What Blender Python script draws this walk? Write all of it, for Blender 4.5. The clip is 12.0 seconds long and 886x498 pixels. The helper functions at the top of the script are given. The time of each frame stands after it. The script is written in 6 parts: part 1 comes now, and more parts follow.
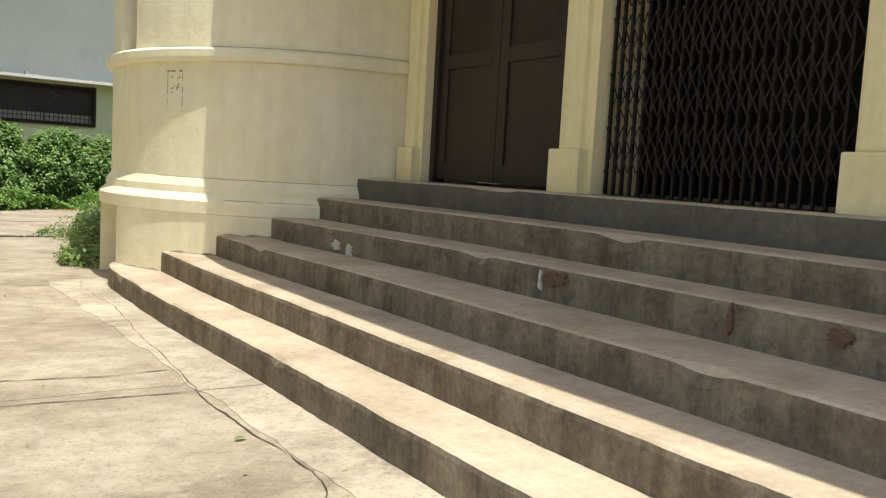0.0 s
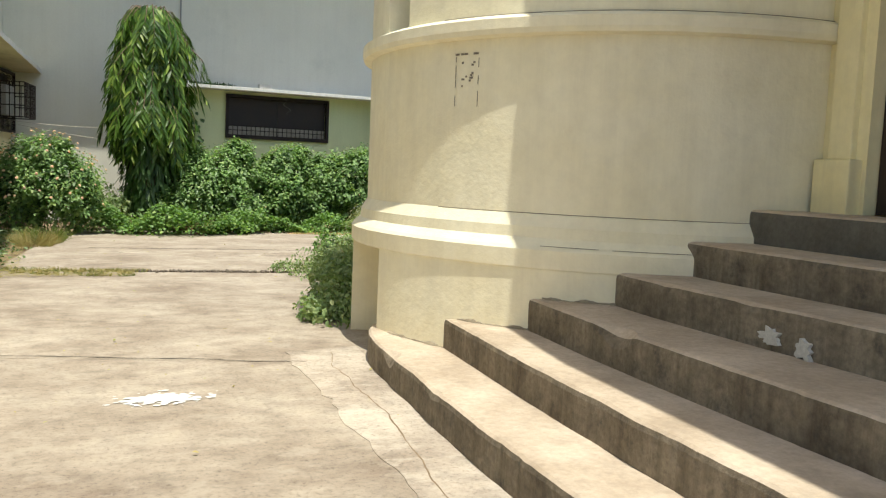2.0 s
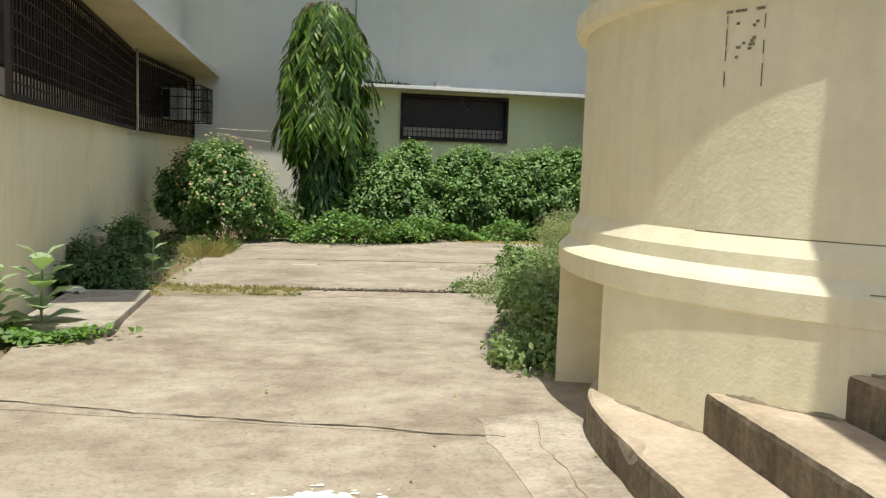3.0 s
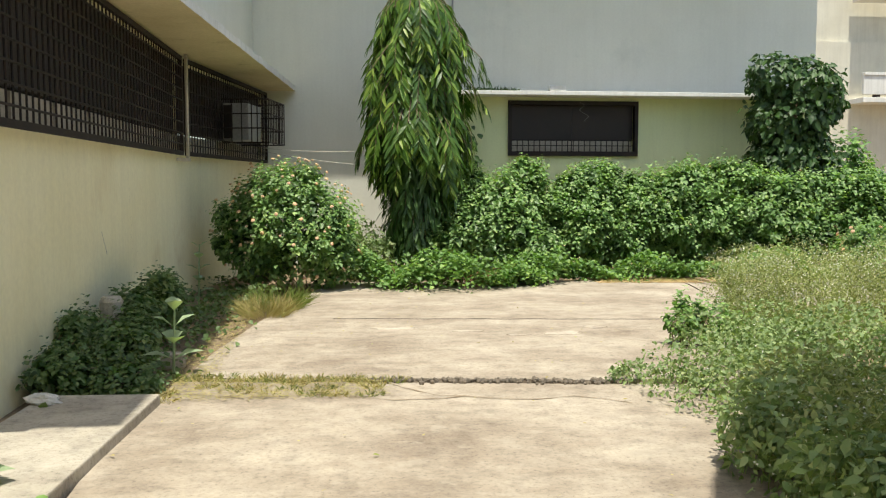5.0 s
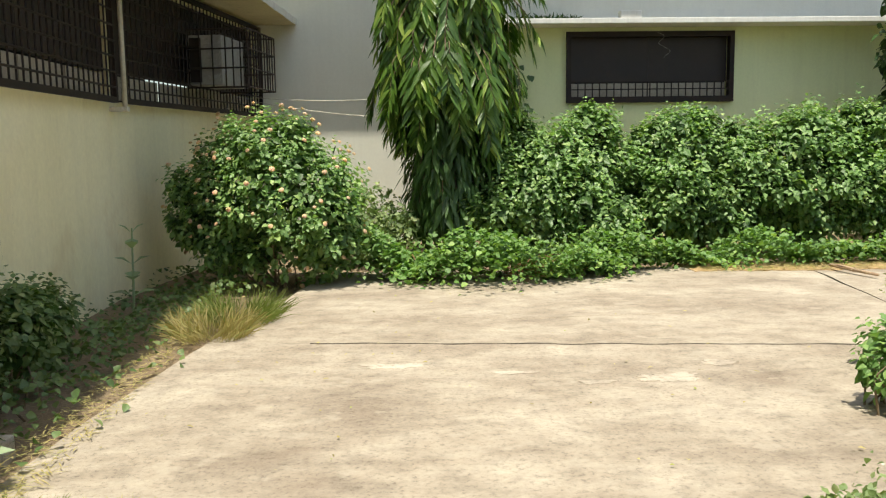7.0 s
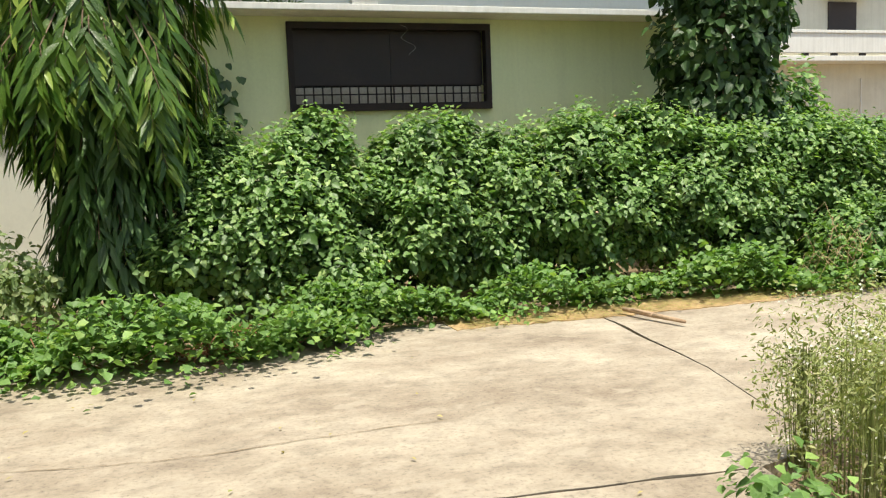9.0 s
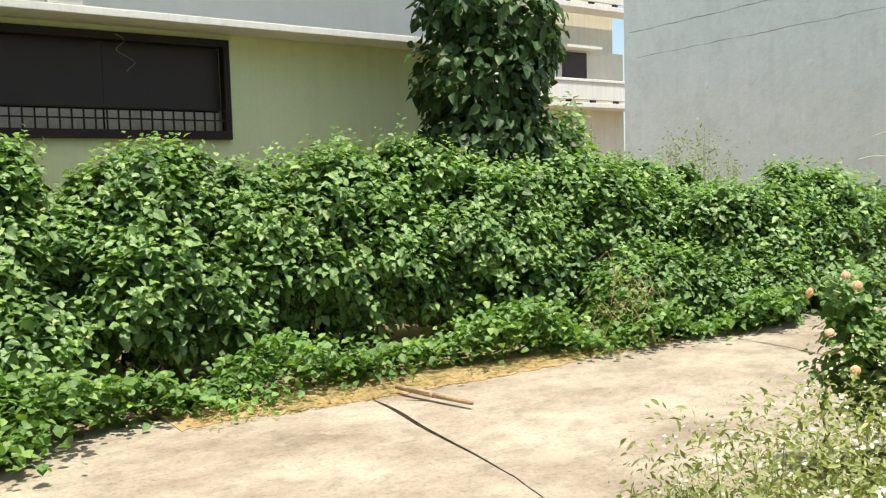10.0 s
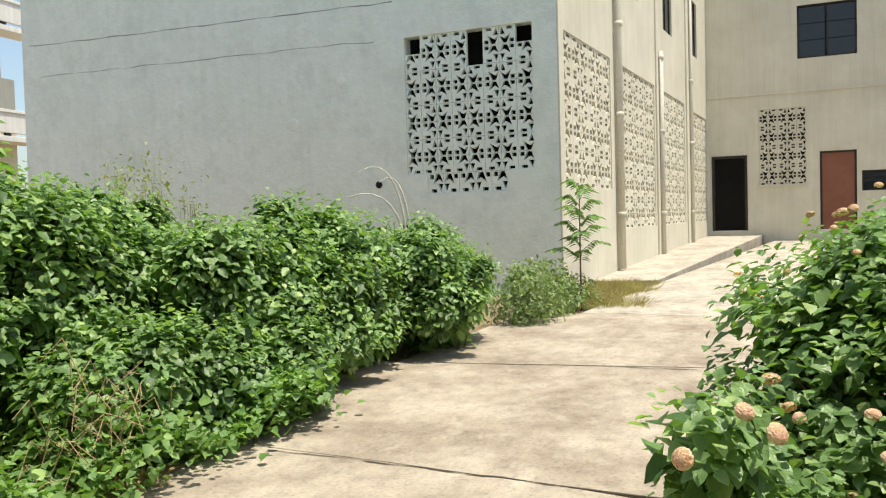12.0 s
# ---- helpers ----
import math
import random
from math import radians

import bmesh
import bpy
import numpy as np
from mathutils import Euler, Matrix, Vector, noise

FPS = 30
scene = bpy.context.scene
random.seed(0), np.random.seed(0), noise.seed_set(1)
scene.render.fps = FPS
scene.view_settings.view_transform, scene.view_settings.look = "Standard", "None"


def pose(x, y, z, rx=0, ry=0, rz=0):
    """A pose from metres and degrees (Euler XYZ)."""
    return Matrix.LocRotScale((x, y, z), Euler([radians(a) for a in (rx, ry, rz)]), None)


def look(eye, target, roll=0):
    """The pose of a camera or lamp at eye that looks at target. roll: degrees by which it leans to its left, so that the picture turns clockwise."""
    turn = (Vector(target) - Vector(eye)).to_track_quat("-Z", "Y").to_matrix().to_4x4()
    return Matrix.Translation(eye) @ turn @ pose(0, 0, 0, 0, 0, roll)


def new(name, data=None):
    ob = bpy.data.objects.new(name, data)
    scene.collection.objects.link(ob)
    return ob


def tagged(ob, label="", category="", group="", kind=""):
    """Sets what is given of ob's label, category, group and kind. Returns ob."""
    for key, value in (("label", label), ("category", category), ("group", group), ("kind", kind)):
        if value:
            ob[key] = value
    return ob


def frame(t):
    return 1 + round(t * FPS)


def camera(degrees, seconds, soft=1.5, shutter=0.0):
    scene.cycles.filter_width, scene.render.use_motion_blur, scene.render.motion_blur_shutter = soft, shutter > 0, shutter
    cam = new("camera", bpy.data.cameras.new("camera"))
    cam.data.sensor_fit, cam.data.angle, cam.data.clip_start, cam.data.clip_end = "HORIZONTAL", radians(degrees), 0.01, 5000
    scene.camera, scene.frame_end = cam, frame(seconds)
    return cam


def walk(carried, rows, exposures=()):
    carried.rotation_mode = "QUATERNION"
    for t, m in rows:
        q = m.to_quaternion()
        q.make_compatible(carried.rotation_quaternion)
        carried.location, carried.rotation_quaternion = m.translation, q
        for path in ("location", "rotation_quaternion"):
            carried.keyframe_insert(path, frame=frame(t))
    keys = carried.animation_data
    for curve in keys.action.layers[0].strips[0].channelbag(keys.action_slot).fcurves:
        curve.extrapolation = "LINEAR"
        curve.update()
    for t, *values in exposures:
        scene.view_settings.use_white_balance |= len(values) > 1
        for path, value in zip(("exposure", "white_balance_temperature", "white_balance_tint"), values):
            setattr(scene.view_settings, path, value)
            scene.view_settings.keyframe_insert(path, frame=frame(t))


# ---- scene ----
cam = camera(54.9, 12.0, soft=1.2)

PATH = [
    (0, (0.894, -9.629, 1.238), (2.115, -8.055, 1.057), 3.2),
    (0.5, (1.048, -8.926, 1.267), (2.318, -7.385, 1.153), 3.2),
    (1, (1.134, -8.197, 1.272), (2.402, -6.655, 1.141), 2.8),
    (1.5, (1.306, -7.467, 1.278), (2.394, -5.799, 1.091), 3.2),
    (2, (1.446, -6.74, 1.278), (2.256, -4.921, 1.099), 2.4),
    (2.5, (1.597, -6.005, 1.287), (2.133, -4.086, 1.12), 1.2),
    (3, (1.68, -5.244, 1.308), (2.116, -3.301, 1.115), 1.9),
    (3.5, (1.775, -4.485, 1.355), (2.111, -2.531, 1.095), 1.4),
    (3.7, (1.802, -4.185, 1.376), (2.083, -2.227, 1.081), 1.1),
    (5.3, (1.998, -1.832, 1.363), (2.167, 0.155, 1.222), -0.5),
    (5.5, (2.041, -1.531, 1.314), (2.119, 0.462, 1.169), -1.2),
    (6, (2.143, -0.801, 1.333), (2.152, 1.189, 1.139), -0.3),
    (6.5, (2.214, -0.019, 1.357), (2.311, 1.967, 1.137), -0.7),
    (6.7, (2.268, 0.292, 1.344), (2.349, 2.276, 1.103), -0.8),
    (8.3, (2.996, 2.244, 1.169), (3.366, 4.194, 0.925), -1.4),
    (8.5, (3.082, 2.507, 1.189), (3.512, 4.446, 0.948), -1.7),
    (9, (3.33, 3.152, 1.247), (3.938, 5.047, 1.043), -2.2),
    (9.5, (3.598, 3.784, 1.295), (4.487, 5.567, 1.119), -1.3),
    (10, (3.893, 4.391, 1.291), (5.023, 6.035, 1.152), -1.6),
    (10.5, (4.254, 4.965, 1.286), (5.584, 6.451, 1.129), -0.7),
    (11, (4.608, 5.451, 1.288), (6.197, 6.654, 1.113), -1.2),
    (11.5, (5.07, 5.992, 1.27), (6.853, 6.883, 1.106), -2.3),
    (12, (5.571, 6.429, 1.27), (7.486, 7.002, 1.198), -1.6),
]
walk(cam, [(t, look(eye, target, roll)) for t, eye, target, roll in PATH], [(0, 0.36, 6800, 5), (1.2, 0.42, 6750, 5), (2.2, 0.32, 6600, 6), (3, 0.15, 6550, 6), (5.5, 0.52, 6800, 5), (8.5, 0.54, 6900, 5), (10.5, 0.64, 6850, 6), (12, 0.44, 6900, 6)])

# ---- world, sun, exposure ----
SUN = Vector((0.0, -0.27, 1.0)).normalized()
ELEV = math.asin(SUN.z)
world = bpy.data.worlds.new("sky")
scene.world = world
world.use_nodes = True
wn = world.node_tree.nodes
sky = wn.new("ShaderNodeTexSky")
sky.sky_type = "NISHITA"
sky.sun_disc = False
sky.sun_elevation = ELEV
sky.sun_rotation = math.atan2(SUN.x, SUN.y)
sky.dust_density = 2.0
world.node_tree.links.new(sky.outputs[0], wn["Background"].inputs[0])
wn["Background"].inputs[1].default_value = 0.15
sun_data = bpy.data.lights.new("sun", "SUN")
sun_data.energy, sun_data.angle, sun_data.color = 4.2, radians(0.5), (1.0, 0.95, 0.87)
sun_lamp = new("sun", sun_data)
sun_lamp.matrix_basis = look(SUN * 40, (0, 0, 0))


# ---- materials ----
def mat_base(name):
    m = bpy.data.materials.new(name)
    m.use_nodes = True
    nt = m.node_tree
    return m, nt, nt.nodes["Principled BSDF"]


def noise_node(nt, vec, scale, detail=5.0, rough=0.6):
    n = nt.nodes.new("ShaderNodeTexNoise")
    n.inputs["Scale"].default_value, n.inputs["Detail"].default_value, n.inputs["Roughness"].default_value = scale, detail, rough
    nt.links.new(vec, n.inputs["Vector"])
    return n.outputs["Fac"]


def ramp(nt, fac, stops):
    r = nt.nodes.new("ShaderNodeValToRGB")
    els = r.color_ramp.elements
    while len(els) < len(stops):
        els.new(0.5)
    for e, (p, c) in zip(els, stops):
        e.position, e.color = p, (*c, 1) if len(c) == 3 else c
    nt.links.new(fac, r.inputs["Fac"])
    return r.outputs["Color"]


def mixed(nt, kind, fac, a, b):
    n = nt.nodes.new("ShaderNodeMix")
    n.data_type, n.blend_type = "RGBA", kind
    if isinstance(fac, float):
        n.inputs[0].default_value = fac
    else:
        nt.links.new(fac, n.inputs[0])
    for v, i in ((a, 6), (b, 7)):
        if isinstance(v, tuple):
            n.inputs[i].default_value = (*v, 1)
        else:
            nt.links.new(v, n.inputs[i])
    return n.outputs[2]


def grey(v):
    return (v, v, v)


def surface(name, c1, c2, rough=0.9, big=0.8, fine=35.0, bump=0.25, stain=None, stain_at=(0.55, 0.75), streak=0.0, metal=0.0, grain=0.75, depth=0.01):
    """Two colours mixed by large blotches, a fine grain, stains in a third colour, and upright streaks."""
    m, nt, b = mat_base(name)
    pos = nt.nodes.new("ShaderNodeNewGeometry").outputs["Position"]
    col = ramp(nt, noise_node(nt, pos, big, 7.0, 0.62), [(0.32, c1), (0.68, c2)])
    f = noise_node(nt, pos, fine, 4.0, 0.7)
    col = mixed(nt, "MULTIPLY", 1.0, col, ramp(nt, f, [(0.3, grey(grain)), (0.65, grey(1.0))]))
    if stain:
        sn = noise_node(nt, pos, big * 2.3, 9.0, 0.72)
        col = mixed(nt, "MIX", ramp(nt, sn, [(stain_at[0], grey(0)), (stain_at[1], grey(0.85))]), col, stain)
    if streak:
        mp = nt.nodes.new("ShaderNodeMapping")
        mp.inputs["Scale"].default_value = (7.0, 7.0, 0.35)
        nt.links.new(pos, mp.inputs["Vector"])
        sn = noise_node(nt, mp.outputs[0], 1.0, 6.0, 0.7)
        col = mixed(nt, "MULTIPLY", streak, col, ramp(nt, sn, [(0.36, (0.42, 0.40, 0.36)), (0.56, grey(1.0))]))
    nt.links.new(col, b.inputs["Base Color"])
    b.inputs["Roughness"].default_value, b.inputs["Metallic"].default_value = rough, metal
    bp = nt.nodes.new("ShaderNodeBump")
    bp.inputs["Strength"].default_value, bp.inputs["Distance"].default_value = bump, depth
    nt.links.new(f, bp.inputs["Height"])
    nt.links.new(bp.outputs[0], b.inputs["Normal"])
    return m


def leaf_material(name, c1, c2, trans=0.3, rough=0.45, tint=None):
    m, nt, b = mat_base(name)
    g = nt.nodes.new("ShaderNodeNewGeometry")
    col = ramp(nt, g.outputs["Random Per Island"], [(0.0, c1), (0.75, c2), (1.0, tint or c2)])
    col = mixed(nt, "MULTIPLY", 1.0, col, ramp(nt, noise_node(nt, g.outputs["Position"], 2.5, 3.0), [(0.3, grey(0.7)), (0.7, grey(1.1))]))
    nt.links.new(col, b.inputs["Base Color"])
    b.inputs["Roughness"].default_value = rough
    b.inputs["Specular IOR Level"].default_value = 0.42
    bp = nt.nodes.new("ShaderNodeBump")
    bp.inputs["Strength"].default_value, bp.inputs["Distance"].default_value = 0.6, 0.006
    nt.links.new(noise_node(nt, g.outputs["Position"], 70.0, 2.0), bp.inputs["Height"])
    nt.links.new(bp.outputs[0], b.inputs["Normal"])
    t = nt.nodes.new("ShaderNodeBsdfTranslucent")
    nt.links.new(mixed(nt, "MULTIPLY", 1.0, col, (1.1, 1.25, 0.45)), t.inputs["Color"])
    mx = nt.nodes.new("ShaderNodeMixShader")
    mx.inputs[0].default_value = trans
    nt.links.new(b.outputs[0], mx.inputs[1])
    nt.links.new(t.outputs[0], mx.inputs[2])
    nt.links.new(mx.outputs[0], nt.nodes["Material Output"].inputs["Surface"])
    return m


def concrete(name, dark, mid, pale):
    """Weathered cast concrete: drawn-out mottling, dark pits and stains, pale scuffs."""
    m, nt, b = mat_base(name)
    pos = nt.nodes.new("ShaderNodeNewGeometry").outputs["Position"]
    mp = nt.nodes.new("ShaderNodeMapping")
    mp.inputs["Scale"].default_value, mp.inputs["Rotation"].default_value = (0.9, 1.15, 1.0), (0, 0, 0.12)
    nt.links.new(pos, mp.inputs["Vector"])
    v = mp.outputs[0]
    col = ramp(nt, noise_node(nt, v, 1.3, 9.0, 0.62), [(0.33, dark), (0.50, mid), (0.66, pale)])
    n2 = noise_node(nt, v, 7.0, 6.0, 0.62)
    col = mixed(nt, "MULTIPLY", 0.9, col, ramp(nt, n2, [(0.32, grey(0.74)), (0.48, grey(0.98)), (0.66, grey(1.12))]))
    n3 = noise_node(nt, pos, 38.0, 6.0, 0.78)
    col = mixed(nt, "MULTIPLY", 1.0, col, ramp(nt, n3, [(0.35, grey(0.62)), (0.46, grey(1.0)), (0.63, grey(1.12))]))
    nt.links.new(mixed(nt, "MIX", ramp(nt, noise_node(nt, v, 4.2, 8.0, 0.66), [(0.56, grey(0.0)), (0.62, grey(0.5))]), col, pale), b.inputs["Base Color"])
    b.inputs["Roughness"].default_value = 0.95
    bp = nt.nodes.new("ShaderNodeBump")
    bp.inputs["Strength"].default_value, bp.inputs["Distance"].default_value = 0.7, 0.014
    nt.links.new(mixed(nt, "MIX", 0.5, n2, n3), bp.inputs["Height"])
    nt.links.new(bp.outputs[0], b.inputs["Normal"])
    return m


CREAM = surface("cream_limewash", (0.85, 0.785, 0.56), (0.91, 0.86, 0.66), 0.92, 1.6, 8, 0.28, stain=(0.74, 0.65, 0.46), stain_at=(0.60, 0.82), streak=0.10, grain=0.92, depth=0.02)
# Yellower porch limewash; light bounced between the walls is in the colour.
CREAM_YELLOW_BOUNCE = surface("cream_yellow_bounce_limewash", (0.85, 0.75, 0.42), (0.90, 0.82, 0.52), 0.92, 1.4, 12, 0.2, stain=(0.72, 0.61, 0.34), stain_at=(0.60, 0.82), streak=0.12, grain=0.92)
# Grime along the ledges, and the painted shade of the tread gaps.
GRIME_AND_GAP = surface("grime_and_gap_shade", (0.20, 0.165, 0.11), (0.42, 0.36, 0.25), 0.95, 6, 40, 0.3)
CANOPY = surface("weathered_canopy", (0.62, 0.54, 0.32), (0.76, 0.68, 0.45), 0.92, 1.2, 25, 0.3, stain=(0.34, 0.28, 0.17), stain_at=(0.57, 0.78), grain=0.85)
CURTAIN = surface("dusty_pane", (0.40, 0.355, 0.28), (0.52, 0.46, 0.37), 0.8, 3, 30, 0.1)
WALL_YELLOW = surface("yellow_plaster", (0.86, 0.79, 0.50), (0.91, 0.86, 0.60), 0.92, 0.6, 22, 0.2, stain=(0.70, 0.60, 0.35), stain_at=(0.55, 0.78), streak=0.08, grain=0.92)
WALL_GREEN = surface("pale_green_plaster", (0.73, 0.77, 0.42), (0.79, 0.82, 0.49), 0.92, 0.7, 25, 0.15, stain=(0.57, 0.60, 0.33), stain_at=(0.62, 0.85), streak=0.08, grain=0.94)
WALL_WHITE = surface("grey_white_plaster", (0.715, 0.71, 0.615), (0.79, 0.785, 0.69), 0.92, 0.5, 25, 0.15, stain=(0.60, 0.61, 0.53), stain_at=(0.56, 0.82), streak=0.05, grain=0.95)
WHITE_PAINT = surface("white_paint", (0.72, 0.71, 0.66), (0.80, 0.79, 0.74), 0.9, 0.8, 25, 0.15, stain=(0.50, 0.48, 0.42), stain_at=(0.6, 0.85), streak=0.2, grain=0.93)
WALL_GREY = surface("blue_grey_plaster", (0.80, 0.87, 0.775), (0.87, 0.93, 0.85), 0.9, 0.6, 5, 0.5, stain=(0.66, 0.72, 0.64), stain_at=(0.50, 0.74), streak=0.05, grain=0.93, depth=0.06)
WALL_BEIGE = surface("beige_plaster", (0.61, 0.575, 0.46), (0.71, 0.675, 0.555), 0.92, 0.9, 20, 0.35, stain=(0.52, 0.48, 0.385), stain_at=(0.6, 0.82), streak=0.12, grain=0.94)
CONCRETE = concrete("worn_concrete", (0.24, 0.192, 0.143), (0.34, 0.286, 0.219), (0.43, 0.373, 0.293))
CONCRETE_PALE = concrete("pale_concrete", (0.29, 0.25, 0.20), (0.39, 0.35, 0.283), (0.48, 0.435, 0.358))
CEMENT_BAND = concrete("cement_band", (0.29, 0.24, 0.185), (0.42, 0.36, 0.285), (0.53, 0.47, 0.38))
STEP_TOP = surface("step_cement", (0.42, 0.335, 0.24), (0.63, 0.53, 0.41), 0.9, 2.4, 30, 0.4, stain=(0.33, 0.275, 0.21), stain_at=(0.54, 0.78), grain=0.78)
# Stained riser cement, darkened further for porch shade the roof leaves too light.
STEP_FACE = surface("shaded_step_riser_cement", (0.155, 0.123, 0.083), (0.34, 0.288, 0.21), 0.9, 3.4, 30, 0.6, stain=(0.075, 0.07, 0.058), stain_at=(0.55, 0.70), streak=0.6, grain=0.6)
# Top riser: dark grey cement with the deep porch shade in its colour.
STEP_DARK = surface("dark_grey_shaded_riser_cement", (0.105, 0.098, 0.08), (0.175, 0.162, 0.132), 0.85, 2.6, 30, 0.5, stain=(0.06, 0.06, 0.055), stain_at=(0.56, 0.76), streak=0.3, grain=0.7)
EARTH = surface("dry_earth", (0.24, 0.17, 0.10), (0.36, 0.27, 0.17), 1.0, 1.6, 40, 0.8, stain=(0.16, 0.12, 0.07), grain=0.55, depth=0.02)
JOINT_DIRT = surface("joint_dirt", (0.055, 0.045, 0.034), (0.11, 0.09, 0.065), 1.0, 5, 50, 0.6, grain=0.6)
STRAW_SOIL = surface("straw_littered_soil", (0.50, 0.33, 0.16), (0.62, 0.44, 0.24), 1.0, 3.0, 60, 0.8, stain=(0.34, 0.22, 0.12), grain=0.55)
WOOD_DARK = surface("dark_brown_painted_wood", (0.018, 0.011, 0.008), (0.034, 0.019, 0.013), 0.55, 1.5, 40, 0.15, grain=0.8)
STEEL_DARK = surface("rusty_dark_steel", (0.014, 0.010, 0.008), (0.034, 0.019, 0.013), 0.7, 4.0, 60, 0.2, metal=0.2, grain=0.7)
# Near-black paint stands for the shade of unlit rooms behind openings.
BLACK_IN = surface("unlit_interior_black", (0.012, 0.011, 0.010), (0.02, 0.018, 0.016), 0.95, 1.0, 20, 0.1)
PIPE = surface("painted_pipe", (0.62, 0.58, 0.48), (0.70, 0.66, 0.56), 0.6, 2, 30, 0.1, streak=0.3)
GREY_METAL = surface("grey_metal_box", (0.30, 0.29, 0.27), (0.38, 0.37, 0.35), 0.5, 2, 30, 0.1, streak=0.3)
RED_DOOR = surface("red_brown_paint", (0.22, 0.075, 0.04), (0.27, 0.10, 0.055), 0.55, 1.5, 30, 0.1)
BARK = surface("bark", (0.16, 0.11, 0.07), (0.26, 0.19, 0.12), 0.95, 6, 50, 0.8, grain=0.6)
TWIG_DRY = surface("dry_twig", (0.36, 0.24, 0.13), (0.52, 0.38, 0.22), 0.9, 5, 50, 0.4)
TWIG_PALE = surface("bleached_twig", (0.62, 0.58, 0.50), (0.72, 0.68, 0.60), 0.9, 5, 50, 0.3)
LEAF = leaf_material("lantana_leaf", (0.15, 0.265, 0.09), (0.27, 0.425, 0.155), 0.36, 0.38, (0.44, 0.58, 0.22))
# Dark green: painted shade low and deep in crowns; own colour of canopy weeds.
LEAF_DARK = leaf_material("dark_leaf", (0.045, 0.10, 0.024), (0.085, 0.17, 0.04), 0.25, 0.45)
LEAF_VERGE = leaf_material("verge_weed_leaf", (0.17, 0.26, 0.10), (0.30, 0.39, 0.17), 0.35, 0.5, (0.44, 0.50, 0.24))
# Bed plants: greens darkened for the shade along the left wall.
LEAF_BED_SHADE = leaf_material("shaded_bed_leaf", (0.10, 0.17, 0.06), (0.17, 0.25, 0.09), 0.3, 0.45, (0.24, 0.30, 0.12))
LEAF_CREEPER = leaf_material("creeper_leaf", (0.13, 0.25, 0.07), (0.21, 0.36, 0.11), 0.34, 0.5, (0.34, 0.50, 0.14))
LEAF_CLIMBER = leaf_material("climber_leaf", (0.030, 0.075, 0.020), (0.065, 0.13, 0.032), 0.22, 0.45)
LEAF_ASHOKA = leaf_material("mast_tree_leaf", (0.04, 0.10, 0.016), (0.125, 0.23, 0.036), 0.3, 0.34, (0.36, 0.47, 0.10))
LEAF_PALE = leaf_material("milkweed_leaf", (0.32, 0.42, 0.25), (0.42, 0.52, 0.33), 0.3, 0.55)
LEAF_WEED = leaf_material("weed_leaf", (0.24, 0.29, 0.10), (0.38, 0.42, 0.17), 0.35, 0.6, (0.50, 0.49, 0.25))
LEAF_DRY = leaf_material("dry_grass", (0.36, 0.30, 0.11), (0.52, 0.43, 0.19), 0.25, 0.7, (0.30, 0.34, 0.10))
GRASS_GREEN = leaf_material("green_grass", (0.13, 0.20, 0.04), (0.24, 0.28, 0.07), 0.3, 0.6)
PETAL = leaf_material("lantana_flower", (0.92, 0.48, 0.42), (0.94, 0.80, 0.42), 0.3, 0.6, (0.94, 0.74, 0.68))
PETAL_WHITE = leaf_material("small_white_flower", (0.70, 0.70, 0.60), (0.80, 0.80, 0.72), 0.2, 0.6)


# ---- mesh helpers ----
def thing(name, label="", category="", at=(0, 0, 0), group="", kind=""):
    e = new(name)
    e.location = at
    e.empty_display_size = 0.2
    return tagged(e, label, category, group, kind)


def link_mesh(name, me, material, parent, label=""):
    ob = new(name, me)
    if material:
        me.materials.append(material)
    if parent:
        ob.parent = parent
        if parent.type == "EMPTY":
            ob.matrix_parent_inverse = parent.matrix_basis.inverted()
    if label:
        ob["label"] = label
    return ob


def part(name, bm, material, parent, label="", smooth=False):
    me = bpy.data.meshes.new(name)
    bm.normal_update()
    bm.to_mesh(me)
    bm.free()
    if smooth:
        me.shade_smooth()
    return link_mesh(name, me, material, parent, label)


def box(bm, x0, x1, y0, y1, z0, z1, m=None, bevel=0.0):
    t = bmesh.new()
    bmesh.ops.create_cube(t, size=1.0)
    for v in t.verts:
        v.co = Vector((x0 + (v.co.x + 0.5) * (x1 - x0), y0 + (v.co.y + 0.5) * (y1 - y0), z0 + (v.co.z + 0.5) * (z1 - z0)))
    if bevel:
        bmesh.ops.bevel(t, geom=t.edges[:], offset=bevel, segments=2, affect="EDGES", profile=0.6)
    if m:
        bmesh.ops.transform(t, matrix=m, verts=t.verts)
    add_in(bm, t)
    return bm


def add_in(bm, t):
    me = bpy.data.meshes.new("tmp")
    t.to_mesh(me)
    t.free()
    bm.from_mesh(me)
    bpy.data.meshes.remove(me)


def one_box(*a, **k):
    return box(bmesh.new(), *a, **k)


def rod(bm, a, b, r0, r1=None, n=8):
    a, b = Vector(a), Vector(b)
    r1 = r0 if r1 is None else r1
    d = b - a
    t = bmesh.new()
    bmesh.ops.create_cone(t, cap_ends=True, segments=n, radius1=r0, radius2=r1, depth=d.length)
    bmesh.ops.transform(t, matrix=Matrix.Translation((a + b) / 2) @ d.to_track_quat("Z", "Y").to_matrix().to_4x4(), verts=t.verts)
    add_in(bm, t)
    return bm


